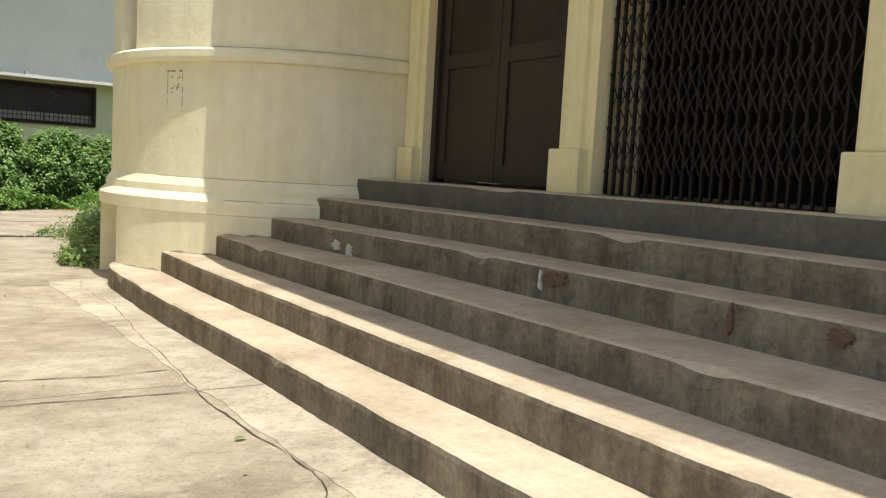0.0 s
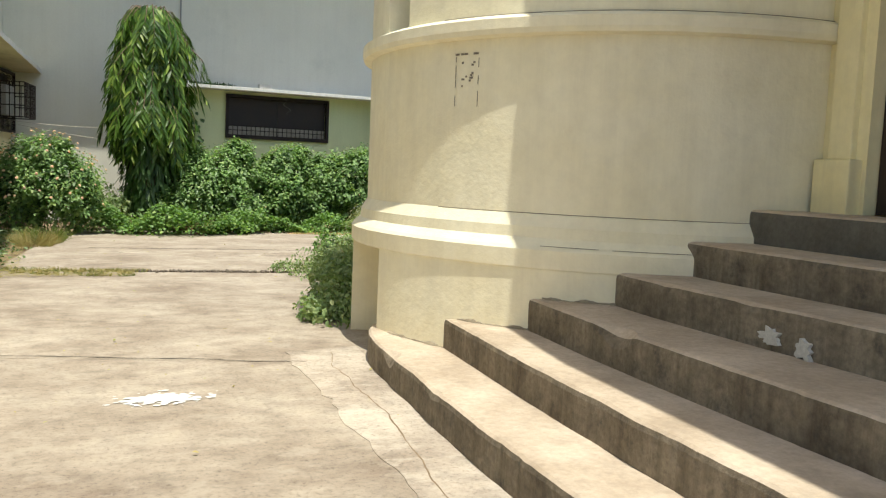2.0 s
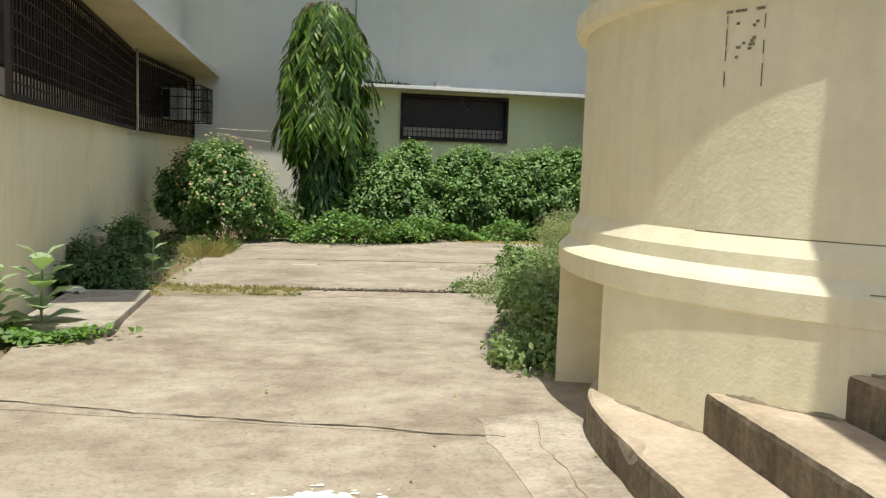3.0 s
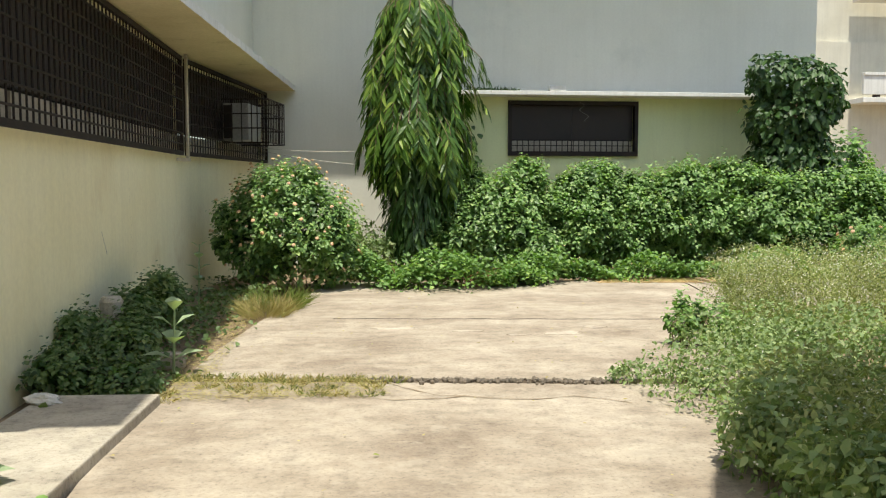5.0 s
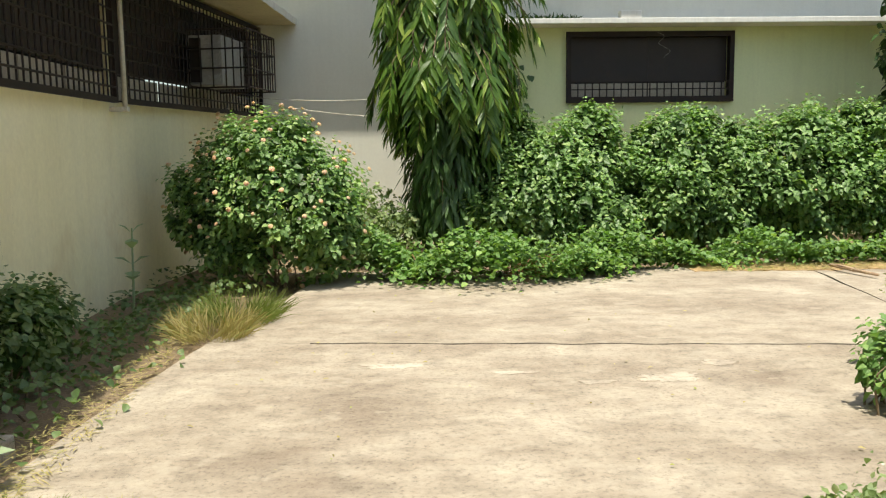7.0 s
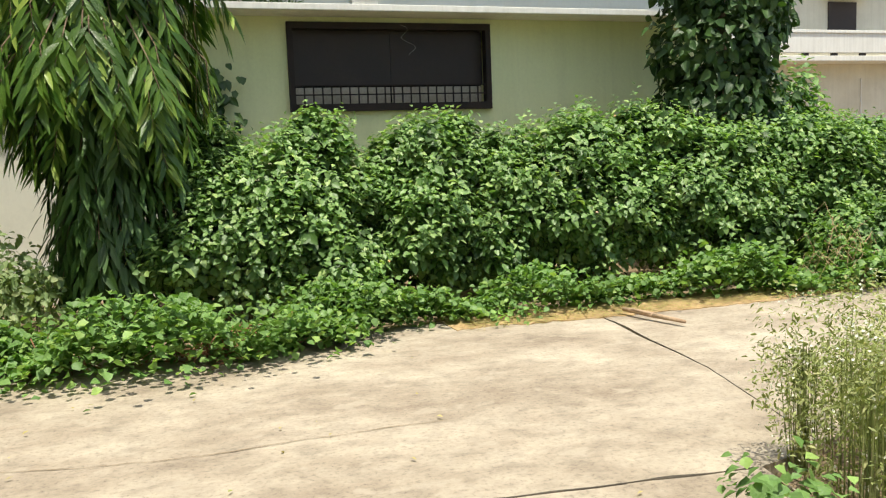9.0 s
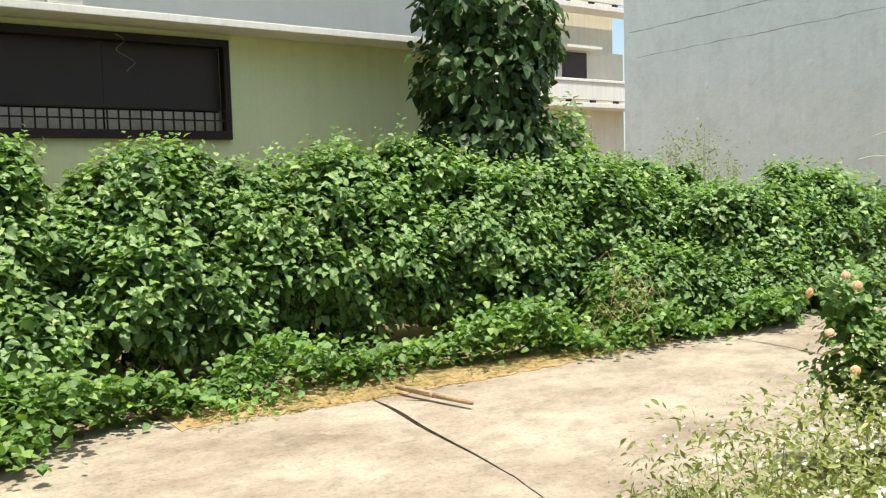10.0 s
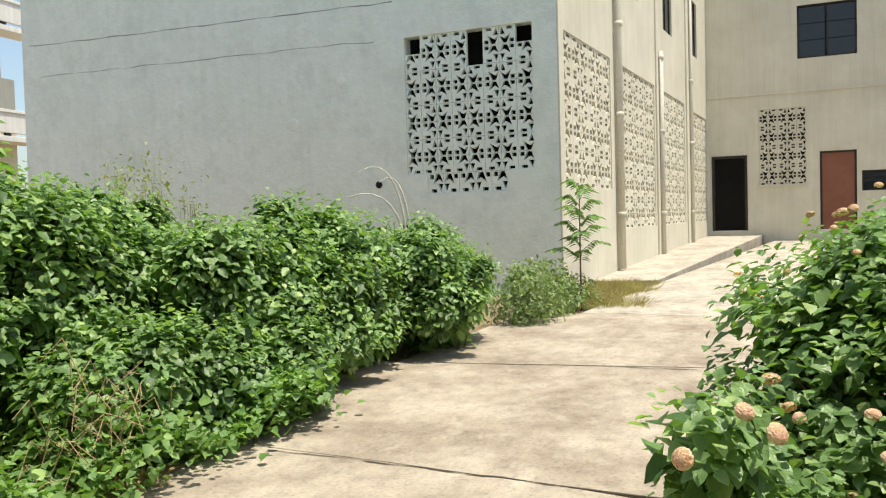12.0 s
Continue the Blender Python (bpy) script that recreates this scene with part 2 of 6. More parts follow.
def prism(bm, pts, z0, z1, m=None):
    """An upright prism over a plan outline (counter-clockwise)."""
    lo = [bm.verts.new((x, y, z0)) for x, y in pts]
    hi = [bm.verts.new((x, y, z1)) for x, y in pts]
    n = len(pts)
    bm.faces.new(hi)
    bm.faces.new(lo[::-1])
    for i in range(n):
        bm.faces.new((lo[i], lo[(i + 1) % n], hi[(i + 1) % n], hi[i]))
    if m:
        bmesh.ops.transform(bm, matrix=m, verts=lo + hi)
    return bm


def ring_wall(bm, cx, cy, prof, a0, a1, n, inner):
    """A curved wall swept round (cx, cy): prof is a list of (radius, z) from the foot up; inner is the inside radius."""
    loop = [(r, z) for r, z in prof] + [(inner, prof[-1][1]), (inner, prof[0][1])]
    rows = []
    for i in range(n + 1):
        a = radians(a0 + (a1 - a0) * i / n)
        rows.append([bm.verts.new((cx + r * math.cos(a), cy + r * math.sin(a), z)) for r, z in loop])
    k = len(loop)
    for i in range(n):
        for j in range(k):
            bm.faces.new((rows[i][j], rows[i][(j + 1) % k], rows[i + 1][(j + 1) % k], rows[i + 1][j]))
    bm.faces.new(rows[0][::-1])
    bm.faces.new(rows[-1])
    return bm


def wall_with_holes(bm, u0, u1, z0, z1, holes, thick, m):
    """A wall in the local plane x = 0 .. thick, along y from u0 to u1, with rectangular openings (u0, u1, z0, z1)."""
    us = sorted({u0, u1, *[h[0] for h in holes], *[h[1] for h in holes]})
    zs = sorted({z0, z1, *[h[2] for h in holes], *[h[3] for h in holes]})
    us = [u for u in us if u0 <= u <= u1]
    zs = [z for z in zs if z0 <= z <= z1]
    vs = {}

    def v(x, y, z):
        key = (x, round(y, 5), round(z, 5))
        if key not in vs:
            vs[key] = bm.verts.new(m @ Vector(key))
        return vs[key]

    solid = set()
    for i in range(len(us) - 1):
        for j in range(len(zs) - 1):
            uc, zc = (us[i] + us[i + 1]) / 2, (zs[j] + zs[j + 1]) / 2
            if not any(h[0] < uc < h[1] and h[2] < zc < h[3] for h in holes):
                solid.add((i, j))
    for i, j in solid:
        a, b, c, d = us[i], us[i + 1], zs[j], zs[j + 1]
        bm.faces.new((v(0, b, c), v(0, a, c), v(0, a, d), v(0, b, d)))
        bm.faces.new((v(thick, a, c), v(thick, b, c), v(thick, b, d), v(thick, a, d)))
        if (i - 1, j) not in solid:
            bm.faces.new((v(0, a, c), v(thick, a, c), v(thick, a, d), v(0, a, d)))
        if (i + 1, j) not in solid:
            bm.faces.new((v(thick, b, c), v(0, b, c), v(0, b, d), v(thick, b, d)))
        if (i, j - 1) not in solid:
            bm.faces.new((v(0, a, c), v(0, b, c), v(thick, b, c), v(thick, a, c)))
        if (i, j + 1) not in solid:
            bm.faces.new((v(0, b, d), v(0, a, d), v(thick, a, d), v(thick, b, d)))
    return bm


# ---- foliage helpers ----
rng = np.random.default_rng(7)


def unit(a):
    return a / np.maximum(np.linalg.norm(a, axis=-1, keepdims=True), 1e-9)


def leaves(name, P, D, N, L, W, material, parent, fold=0.18, droop=0.12, wide_at=0.36, label=""):
    """Many folded leaves in one mesh: base points P, directions D, face normals N, lengths L, widths W."""
    n = len(P)
    D = unit(D)
    S = unit(np.cross(D, N))
    N = np.cross(S, D)
    L, W = np.asarray(L)[:, None] * np.ones((n, 1)), np.asarray(W)[:, None] * np.ones((n, 1))
    down = np.array([0, 0, -1.0])
    up = N * W * fold
    V = np.stack([P, P + D * L * wide_at + S * W / 2 + up, P + D * L * wide_at - S * W / 2 + up, P + D * L * wide_at,
                  P + D * L * 0.72 + S * W * 0.35 + up * 0.7 + down * L * droop * 0.45, P + D * L * 0.72 - S * W * 0.35 + up * 0.7 + down * L * droop * 0.45,
                  P + D * L * 0.72 + down * L * droop * 0.45, P + D * L + down * L * droop], 1).reshape(-1, 3)
    F = np.array([[0, 1, 3], [0, 3, 2], [1, 4, 6], [1, 6, 3], [3, 6, 5], [3, 5, 2], [4, 7, 6], [6, 7, 5]])
    F = (F[None] + (np.arange(n) * 8)[:, None, None]).reshape(-1, 3)
    me = bpy.data.meshes.new(name)
    me.vertices.add(len(V))
    me.vertices.foreach_set("co", V.astype(np.float32).ravel())
    me.loops.add(F.size)
    me.loops.foreach_set("vertex_index", F.astype(np.int32).ravel())
    me.polygons.add(len(F))
    me.polygons.foreach_set("loop_start", np.arange(0, F.size, 3, dtype=np.int32))
    me.update(calc_edges=True)
    return link_mesh(name, me, material, parent, label)


def lumps(P, amp, scale):
    return np.array([noise.noise(Vector(p) * scale) for p in P]) * amp


def cloud(blobs, n, shell=(0.72, 1.05), floor=0.02):
    """Points and outward directions near the skin of a union of ellipsoids (x, y, z, rx, ry, rz)."""
    B = np.array(blobs, float)
    w = B[:, 3] * B[:, 4] + B[:, 4] * B[:, 5] + B[:, 3] * B[:, 5]
    pick = rng.choice(len(B), n, p=w / w.sum())
    U = unit(rng.normal(size=(n, 3)))
    R = shell[1] - (shell[1] - shell[0]) * rng.random(n) ** 1.6
    P = B[pick, :3] + U * B[pick, 3:] * R[:, None]
    R2 = 1 + lumps(P, 0.28, 2.6) + lumps(P, 0.21, 7.0)
    P = B[pick, :3] + U * B[pick, 3:] * (R * R2)[:, None]
    O = unit(U / B[pick, 3:])
    keep = P[:, 2] > floor
    for i, b in enumerate(B):
        d = np.linalg.norm((P - b[:3]) / b[3:], axis=1)
        keep &= (d > 0.62) | (pick == i)
    return P[keep], O[keep]


def leaf_dirs(O, up=0.5, spread=0.7):
    """Leaf directions and normals: the blade leans outward and hangs, its face turned up and out."""
    n = len(O)
    N = unit(O * 0.5 + np.array([0, -0.12, up]) + rng.normal(size=(n, 3)) * spread * 0.5)
    D = O * 0.8 + rng.normal(size=(n, 3)) * spread + np.array([0, 0, -0.15])
    D = unit(D - N * np.sum(D * N, 1, keepdims=True))
    return D, N


def shoots(P, O, size, k=9):
    """Leafy shoots: k leaves wound round a short rising twig at each point; base points, directions, normals, lengths."""
    n = len(P)
    A = unit(O * 0.75 + np.array([0, -0.05, 0.75]) + rng.normal(size=(n, 3)) * 0.3)
    E = unit(np.cross(A, rng.normal(size=(n, 3))))
    G = np.cross(A, E)
    reach = size * rng.uniform(1.5, 3.4, n)[:, None]
    Ps, Ds, Ns, Ls = [], [], [], []
    for i in range(k):
        f = i / (k - 1)
        w = i * 2.4 + rng.normal(size=(n, 1)) * 0.35
        R = E * np.cos(w) + G * np.sin(w)
        D = unit(R + A * (0.05 + 0.5 * f) + np.array([0, 0, -0.42 + 0.2 * f]) + rng.normal(size=(n, 3)) * 0.22)
        N = A * 0.7 + np.array([0, -0.05, 0.6]) + rng.normal(size=(n, 3)) * 0.22
        N = unit(N - D * np.sum(N * D, 1, keepdims=True))
        Ps.append(P + A * reach * (f - 0.55) + R * size * 0.12)
        Ds.append(D)
        Ns.append(N)
        Ls.append(size * (1.2 - 0.6 * f) * rng.uniform(0.75, 1.2, n))
    return np.concatenate(Ps), np.concatenate(Ds), np.concatenate(Ns), np.concatenate(Ls), P + A * reach * 0.5, A


def stems(name, base, blobs, n, r, material, parent, label=""):
    bm = bmesh.new()
    for _ in range(n):
        b = blobs[int(rng.integers(len(blobs)))]
        a = Vector((base[0] + rng.normal() * 0.12, base[1] + rng.normal() * 0.12, base[2]))
        e = Vector((b[0] + rng.uniform(-0.7, 0.7) * b[3], b[1] + rng.uniform(-0.7, 0.7) * b[4], max(b[2] + rng.uniform(-0.5, 0.7) * b[5], 0.1)))
        k = (a + e) / 2 + Vector((rng.normal() * 0.06, rng.normal() * 0.06, 0.08))
        rod(bm, a, k, r, r * 0.7, 5)
        rod(bm, k, e, r * 0.7, r * 0.3, 5)
    return part(name, bm, material, parent, label)


FLOWER = None


def flower_mesh():
    """One lantana head: a dome of small petals."""
    global FLOWER
    if FLOWER is None:
        k = 54
        O = unit(rng.normal(size=(k, 3)) * 0.8 + np.array([0, 0, 0.8]))
        T = unit(np.cross(O, rng.normal(size=(k, 3))))
        o = leaves("flower_head", O * 0.012 - T * 0.006, T, O, np.full(k, 0.014), np.full(k, 0.013), PETAL, None, 0.05, 0.0, 0.4)
        FLOWER = o.data
        bpy.data.objects.remove(o)
    return FLOWER


def bush(name, label, at, blobs, n, size, material, category="bush", flowers=0, group="", stem_n=14, up=1.05, width=0.74, inner=0.3, scale=1.0, rough=0):
    """A shrub: woody stems, a crown of separate leaves, leaves within painted dark for inner shade and, at times,
    flower heads.
    """
    t = thing(name, label, category, at, group)
    blobs = list(blobs)
    for _ in range(rough):
        b = blobs[int(rng.integers(len(blobs)))]
        u = unit(rng.normal(size=3) + np.array([0, -0.2, 0.5]))
        r = rng.uniform(0.09, 0.17)
        blobs.append((b[0] + u[0] * b[3] * 0.9, b[1] + u[1] * b[4] * 0.9, max(0.15, b[2] + u[2] * b[5] * 0.8), r, r, r * 0.9))
    P0, O0 = cloud(blobs, max(12, n // 8))
    B = np.array(blobs)
    P, D, N, L, P0, O0 = shoots(P0, O0, size)
    keep = P[:, 2] > 0.02
    P, D, N, L = P[keep], D[keep], N[keep], L[keep]
    rim = np.array([np.min(np.linalg.norm((p - B[:, :3]) / B[:, 3:], axis=1)) > 0.95 for p in P0])
    leaves("crown", P, D, N, L, L * width, material, t)
    # The gaps' shade is put in as dark leaves behind the crown.
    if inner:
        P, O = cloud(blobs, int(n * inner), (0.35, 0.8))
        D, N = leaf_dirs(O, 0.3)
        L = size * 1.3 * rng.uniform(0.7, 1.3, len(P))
        leaves("inner_shade_leaves", P, D, N, L, L * width, LEAF_DARK, t)
    stems("stem_cluster", at, blobs, stem_n, 0.007, BARK, t)["kind"] = "stuff"
    if flowers:
        k = rng.permutation(np.flatnonzero(rim))[:flowers]
        P, O = P0[k], O0[k]
        for p, o in zip(P, O):
            f = new("flower_head", flower_mesh())
            f.parent = t
            f.matrix_parent_inverse = t.matrix_basis.inverted()
            f.matrix_basis = Matrix.Translation(Vector(p + o * 0.035)) @ Vector(o).to_track_quat("Z", "Y").to_matrix().to_4x4() @ Matrix.Diagonal((*(Vector((1.0, 1.0, 0.65)) * scale * rng.uniform(0.65, 1.1)), 1.0))
    return t


# ---- ground ----
EARTH_SHEET = bmesh.new()
prism(EARTH_SHEET, [(-600, -600), (600, -600), (600, 600), (-600, 600)], -0.5, -0.05)
tagged(part("ground", EARTH_SHEET, EARTH, None), "bare dry earth around the concrete drive", "ground", kind="structure")

ROAD = thing("road", "worn pale concrete drive of cracked cast slabs", "road", kind="structure")


def slab(pts, z=0.0, material=None, gap=0.005, name="concrete_slab"):
    """One cast slab: its outline drawn in by half the joint, edges a little uneven, corners eased."""
    c = Vector((sum(p[0] for p in pts) / len(pts), sum(p[1] for p in pts) / len(pts)))
    out = []
    for i, p in enumerate(pts):
        a, b = Vector(p), Vector(pts[(i + 1) % len(pts)])
        n = max(2, int((b - a).length / 0.12))
        for k in range(n):
            q = a.lerp(b, k / n)
            w = noise.noise(Vector((q.x * 2.1, q.y * 2.1, 3))) * 0.03 + noise.noise(Vector((q.x * 9, q.y * 9, 5))) * 0.008
            q = q + Vector((w, w)) * (0.6 if 0 < k else 0.0)
            q = q + (c - q).normalized() * gap
            out.append((q.x, q.y))
    bm = prism(bmesh.new(), out, -0.12, z)
    return part(name, bm, material or CONCRETE, ROAD)


slab([(-6, -16), (4.6, -16), (3.1, -9.0), (3.0, -5.2), (-6, -4.6)])
slab([(-6, -4.6), (3.0, -5.2), (3.35, -1.55), (2.94, -1.38), (0.44, -0.62), (-6, 0.4)])
slab([(0.2, -0.55), (0.44, -0.62), (2.94, -1.38), (3.38, -1.5), (3.9, -0.2), (4.7, 1.0), (4.8, 2.1), (4.8, 3.18), (3.72, 3.30), (2.2, 3.50), (0.72, 3.68), (0.68, 1.2), (0.1, 0.9)])
slab([(0.76, 3.78), (2.2, 3.60), (3.72, 3.40), (4.9, 3.3), (5.4, 5.3), (5.5, 5.88), (1.73, 6.31), (1.05, 6.4), (0.82, 4.7)], 0.004, gap=0.011)
slab([(1.05, 6.4), (1.73, 6.31), (5.5, 5.88), (5.9, 6.0), (6.25, 7.3), (6.5, 9.2), (5.0, 9.4), (1.6, 9.5), (1.35, 7.9)], 0.0)
slab([(5.9, 6.0), (7.1, 6.6), (9.3, 6.4), (9.52, 7.07), (9.87, 8.75), (9.95, 9.5), (6.5, 9.6), (6.46, 8.67), (6.25, 7.3)], 0.0)
slab([(9.3, 5.9), (12.7, 5.4), (12.74, 6.51), (12.7, 8.15), (12.75, 9.2), (9.95, 9.5), (9.87, 8.75), (9.52, 7.07)], 0.0)
slab([(12.7, 5.2), (16.2, 4.6), (16.34, 6.22), (16.46, 7.3), (16.6, 8.6), (12.75, 9.0), (12.7, 8.15), (12.74, 6.51)], 0.004)

# the drive goes on, rising slightly to the far house
bm = bmesh.new()
q = [bm.verts.new(v) for v in ((16.22, 4.3, 0.0), (36.5, -0.6, 0.30), (36.8, 3.6, 0.30), (20.2, 7.25, 0.02), (16.48, 7.9, 0.0))]
bm.faces.new(q)
r = bmesh.ops.extrude_face_region(bm, geom=bm.faces[:])
bmesh.ops.translate(bm, vec=(0, 0, -0.15), verts=[g for g in r["geom"] if isinstance(g, bmesh.types.BMVert)])
part("concrete_slab", bm, CONCRETE_PALE, ROAD)

PAVE = thing("pavement", "low concrete platform slab at the edge of the planted bed", "slab", (0.3, 2.2, 0), kind="structure")
part("platform", one_box(-0.35, 0.35, -0.95, 0.85, -0.1, 0.065, pose(0.36, 2.25, 0, 0, 0, -3), 0.012), CONCRETE_PALE, PAVE)

# earth packed in the joint between two slabs, broken and uneven in width
bm = bmesh.new()
prev = None
for k in range(121):
    f = k / 120
    x, y = 1.75 + 3.7 * f, 6.285 - 0.415 * f + 0.03 * noise.noise(Vector((f * 14, 2, 7)))
    w = max(0.0008, 0.0045 + 0.009 * noise.noise(Vector((f * 17, 5, 1))) + 0.006 * noise.noise(Vector((f * 70, 9, 1))))
    row = [bm.verts.new((x, y + s * w, z)) for s, z in ((-1.5, 0.001), (-1, 0.008), (1, 0.008), (1.5, 0.001))]
    if prev:
        for a in range(3):
            bm.faces.new((prev[a], row[a], row[a + 1], prev[a + 1]))
    prev = row
part("joint_filling", bm, JOINT_DIRT, ROAD, "dark earth packed in a slab joint")

# patched pale cement on the slabs
for x, y, rx, ry, s in ((2.32, 5.65, 0.24, 0.09, 7), (2.99, 5.43, 0.16, 0.06, 9), (3.42, 5.2, 0.14, 0.06, 11), (3.85, 5.25, 0.26, 0.12, 13), (4.22, 5.54, 0.15, 0.08, 15), (0.95, -2.6, 0.3, 0.12, 17)):
    bm = bmesh.new()
    pts = []
    for k in range(64):
        a = k / 64 * math.tau
        w = 1 + 0.55 * noise.noise(Vector((math.cos(a) * 1.7, math.sin(a) * 1.7, s))) + 0.5 * noise.noise(Vector((math.cos(a) * 6, math.sin(a) * 6, s)))
        pts.append((x + 0.7 * rx * w * math.cos(a), y + 0.7 * ry * w * math.sin(a)))
    z = 0.004 if 3.5 < y < 6 and x < 5 else 0.0
    prism(bm, pts, z - 0.01, z + 0.003)
    part("cement_patch", bm, CEMENT_BAND, ROAD, "pale smoothed cement patch")

def lime_spill(cx, cy):
    """Dried white lime: a broken core of overlapping flecks thinning out to specks."""
    bm = bmesh.new()
    for k in range(170):
        r = abs(rng.normal()) * 0.62
        a = rng.random() * math.tau
        x, y = cx + 0.24 * r * math.cos(a), cy + 0.13 * r * math.sin(a)
        q = rng.uniform(0.008, 0.034) * max(0.25, 1.1 - 0.55 * r)
        z = 0.003 + 0.00002 * k
        ring = []
        for j in range(9):
            b = j / 9 * math.tau
            w = q * (1 + 0.5 * noise.noise(Vector((math.cos(b) * 2, math.sin(b) * 2, k * 0.7))))
            ring.append(bm.verts.new((x + 1.5 * w * math.cos(b), y + w * math.sin(b), z)))
        bm.faces.new(ring)
    part("lime_spill", bm, WHITE_PAINT, ROAD, "dried white lime spill")["kind"] = "stuff"


lime_spill(1.92, -2.03)

# ---- porch with steps and round corner ----
MP = pose(4.3, -2.8, 0, 0, 0, -5.2)
STEPS = thing("porch_steps", "wide worn cement steps up to the porch doors", "steps", (3.4, -6, 0), kind="structure")
RISERS = (-1.15, -0.77, -0.41, -0.02, 0.35, 0.715)
ENDS = (1.45, 0.75, 0.33, 0.0, -0.15, -0.24)


def bow_at(i, y):
    """How far the nosing of step i lies back from a straight line, growing away from the round corner."""
    return 0.022 * max(0.0, -y - 1.0) + (0.05, 0.03, 0.06, 0.15, 0.13, 0.12)[i] * min(1.0, max(0.0, (-y - 0.4) / 2.0))


def step(i):
    """One step: a solid block under a worn tread whose nosing is chipped and uneven."""
    x0, x1 = RISERS[i], RISERS[i + 1] + 0.20 if i < 5 else 2.6
    z0, z1 = 0.19 * i - (0.05 if i == 0 else 0.0), 0.19 * (i + 1)
    n = 220
    y0, y1 = -10.5, ENDS[i] + 0.30
    bm = bmesh.new()
    rows = []
    for k in range(n + 1):
        y = y0 + (y1 - y0) * k / n
        e = 0.012 * noise.noise(Vector((y * 3.1, i * 7.0, 0))) + 0.008 * noise.noise(Vector((y * 17, i * 3.0, 2)))
        chip = max(0.0, noise.noise(Vector((y * 2.3, i * 5.1, 9))) - 0.38) * 0.16
        back = 0.0
        if i == 0:
            back = max(0.0, y - 1.0) ** 2 * 0.35
        bow = bow_at(i, y)
        xf = x0 + back + bow
        r = [(xf + e * 0.4, z0), (xf + e, z1 - 0.035 - chip), (xf + 0.004 + e + chip * 0.5, z1 - 0.012 - chip * 0.5), (xf + 0.02 + e + chip, z1 - 0.002), (xf + 0.05 + chip, z1), (max(x1 + bow, xf + 0.1 + chip), z1), (max(x1 + bow, xf + 0.1 + chip), z0)]
        rows.append([bm.verts.new(MP @ Vector((x, y, z))) for x, z in r])
    for k in range(n):
        for j in range(7):
            a, b = rows[k], rows[k + 1]
            f = bm.faces.new((a[j], a[(j + 1) % 7], b[(j + 1) % 7], b[j]))
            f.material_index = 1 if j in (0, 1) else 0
    bm.faces.new(rows[0])
    bm.faces.new(rows[-1][::-1])
    bmesh.ops.recalc_face_normals(bm, faces=bm.faces)
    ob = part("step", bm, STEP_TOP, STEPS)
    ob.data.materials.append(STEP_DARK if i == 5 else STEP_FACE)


for i in range(6):
    step(i)

CX, CY = 5.55, -1.05
TOWER = thing("wall_round_corner", "cream limewashed round corner of the porch building", "wall", (CX, CY, 0), kind="structure")
BASE_PROF = [(2.15, -0.1), (2.15, 0.74)]
part("plinth", ring_wall(bmesh.new(), CX, CY, BASE_PROF, 185.5, 300, 60, 1.7), CREAM, TOWER, smooth=False)
part("plinth", ring_wall(bmesh.new(), CX, CY, BASE_PROF, 60, 160, 50, 1.7), CREAM, TOWER)
part("recess_back", ring_wall(bmesh.new(), CX, CY, [(1.72, -0.1), (1.72, 0.80)], 150, 195, 20, 1.4), CREAM, TOWER)
part("base_moulding", ring_wall(bmesh.new(), CX, CY, [(2.15, 0.74), (2.163, 0.75), (2.166, 0.855), (2.15, 0.875), (2.10, 0.92), (2.095, 0.985), (2.05, 1.06)], 60, 300, 130, 1.6), CREAM, TOWER)
part("body", ring_wall(bmesh.new(), CX, CY, [(2.05, 1.06), (2.05, 2.09)], 60, 300, 130, 1.7), CREAM, TOWER)
part("band", ring_wall(bmesh.new(), CX, CY, [(2.06, 2.09), (2.11, 2.10), (2.12, 2.13), (2.12, 2.19), (2.06, 2.22)], 60, 300, 130, 1.7), CREAM, TOWER)
part("upper_body", ring_wall(bmesh.new(), CX, CY, [(2.05, 2.22), (2.05, 5.2)], 189, 300, 70, 1.75), CREAM, TOWER)
part("upper_body", ring_wall(bmesh.new(), CX, CY, [(2.05, 2.22), (2.05, 5.2)], 60, 180, 70, 1.75), CREAM, TOWER)
part("unlit_inner_wall", ring_wall(bmesh.new(), CX, CY, [(1.68, 2.1), (1.68, 5.2)], 150, 215, 24, 1.5), BLACK_IN, TOWER)
part("wall_cap", ring_wall(bmesh.new(), CX, CY, [(2.2, 5.2), (2.2, 5.4)], 60, 300, 60, 0.02), CREAM, TOWER)

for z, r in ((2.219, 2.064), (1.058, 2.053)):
    part("grime_line", ring_wall(bmesh.new(), CX, CY, [(r, z), (r - 0.001, z + 0.004)], 200, 268, 60, r - 0.02), GRIME_AND_GAP, TOWER)

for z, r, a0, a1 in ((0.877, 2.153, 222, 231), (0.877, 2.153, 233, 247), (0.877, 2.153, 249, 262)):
    part("grime_line", ring_wall(bmesh.new(), CX, CY, [(r, z), (r - 0.001, z + 0.003)], a0, a1, 20, r - 0.02), GRIME_AND_GAP, TOWER)


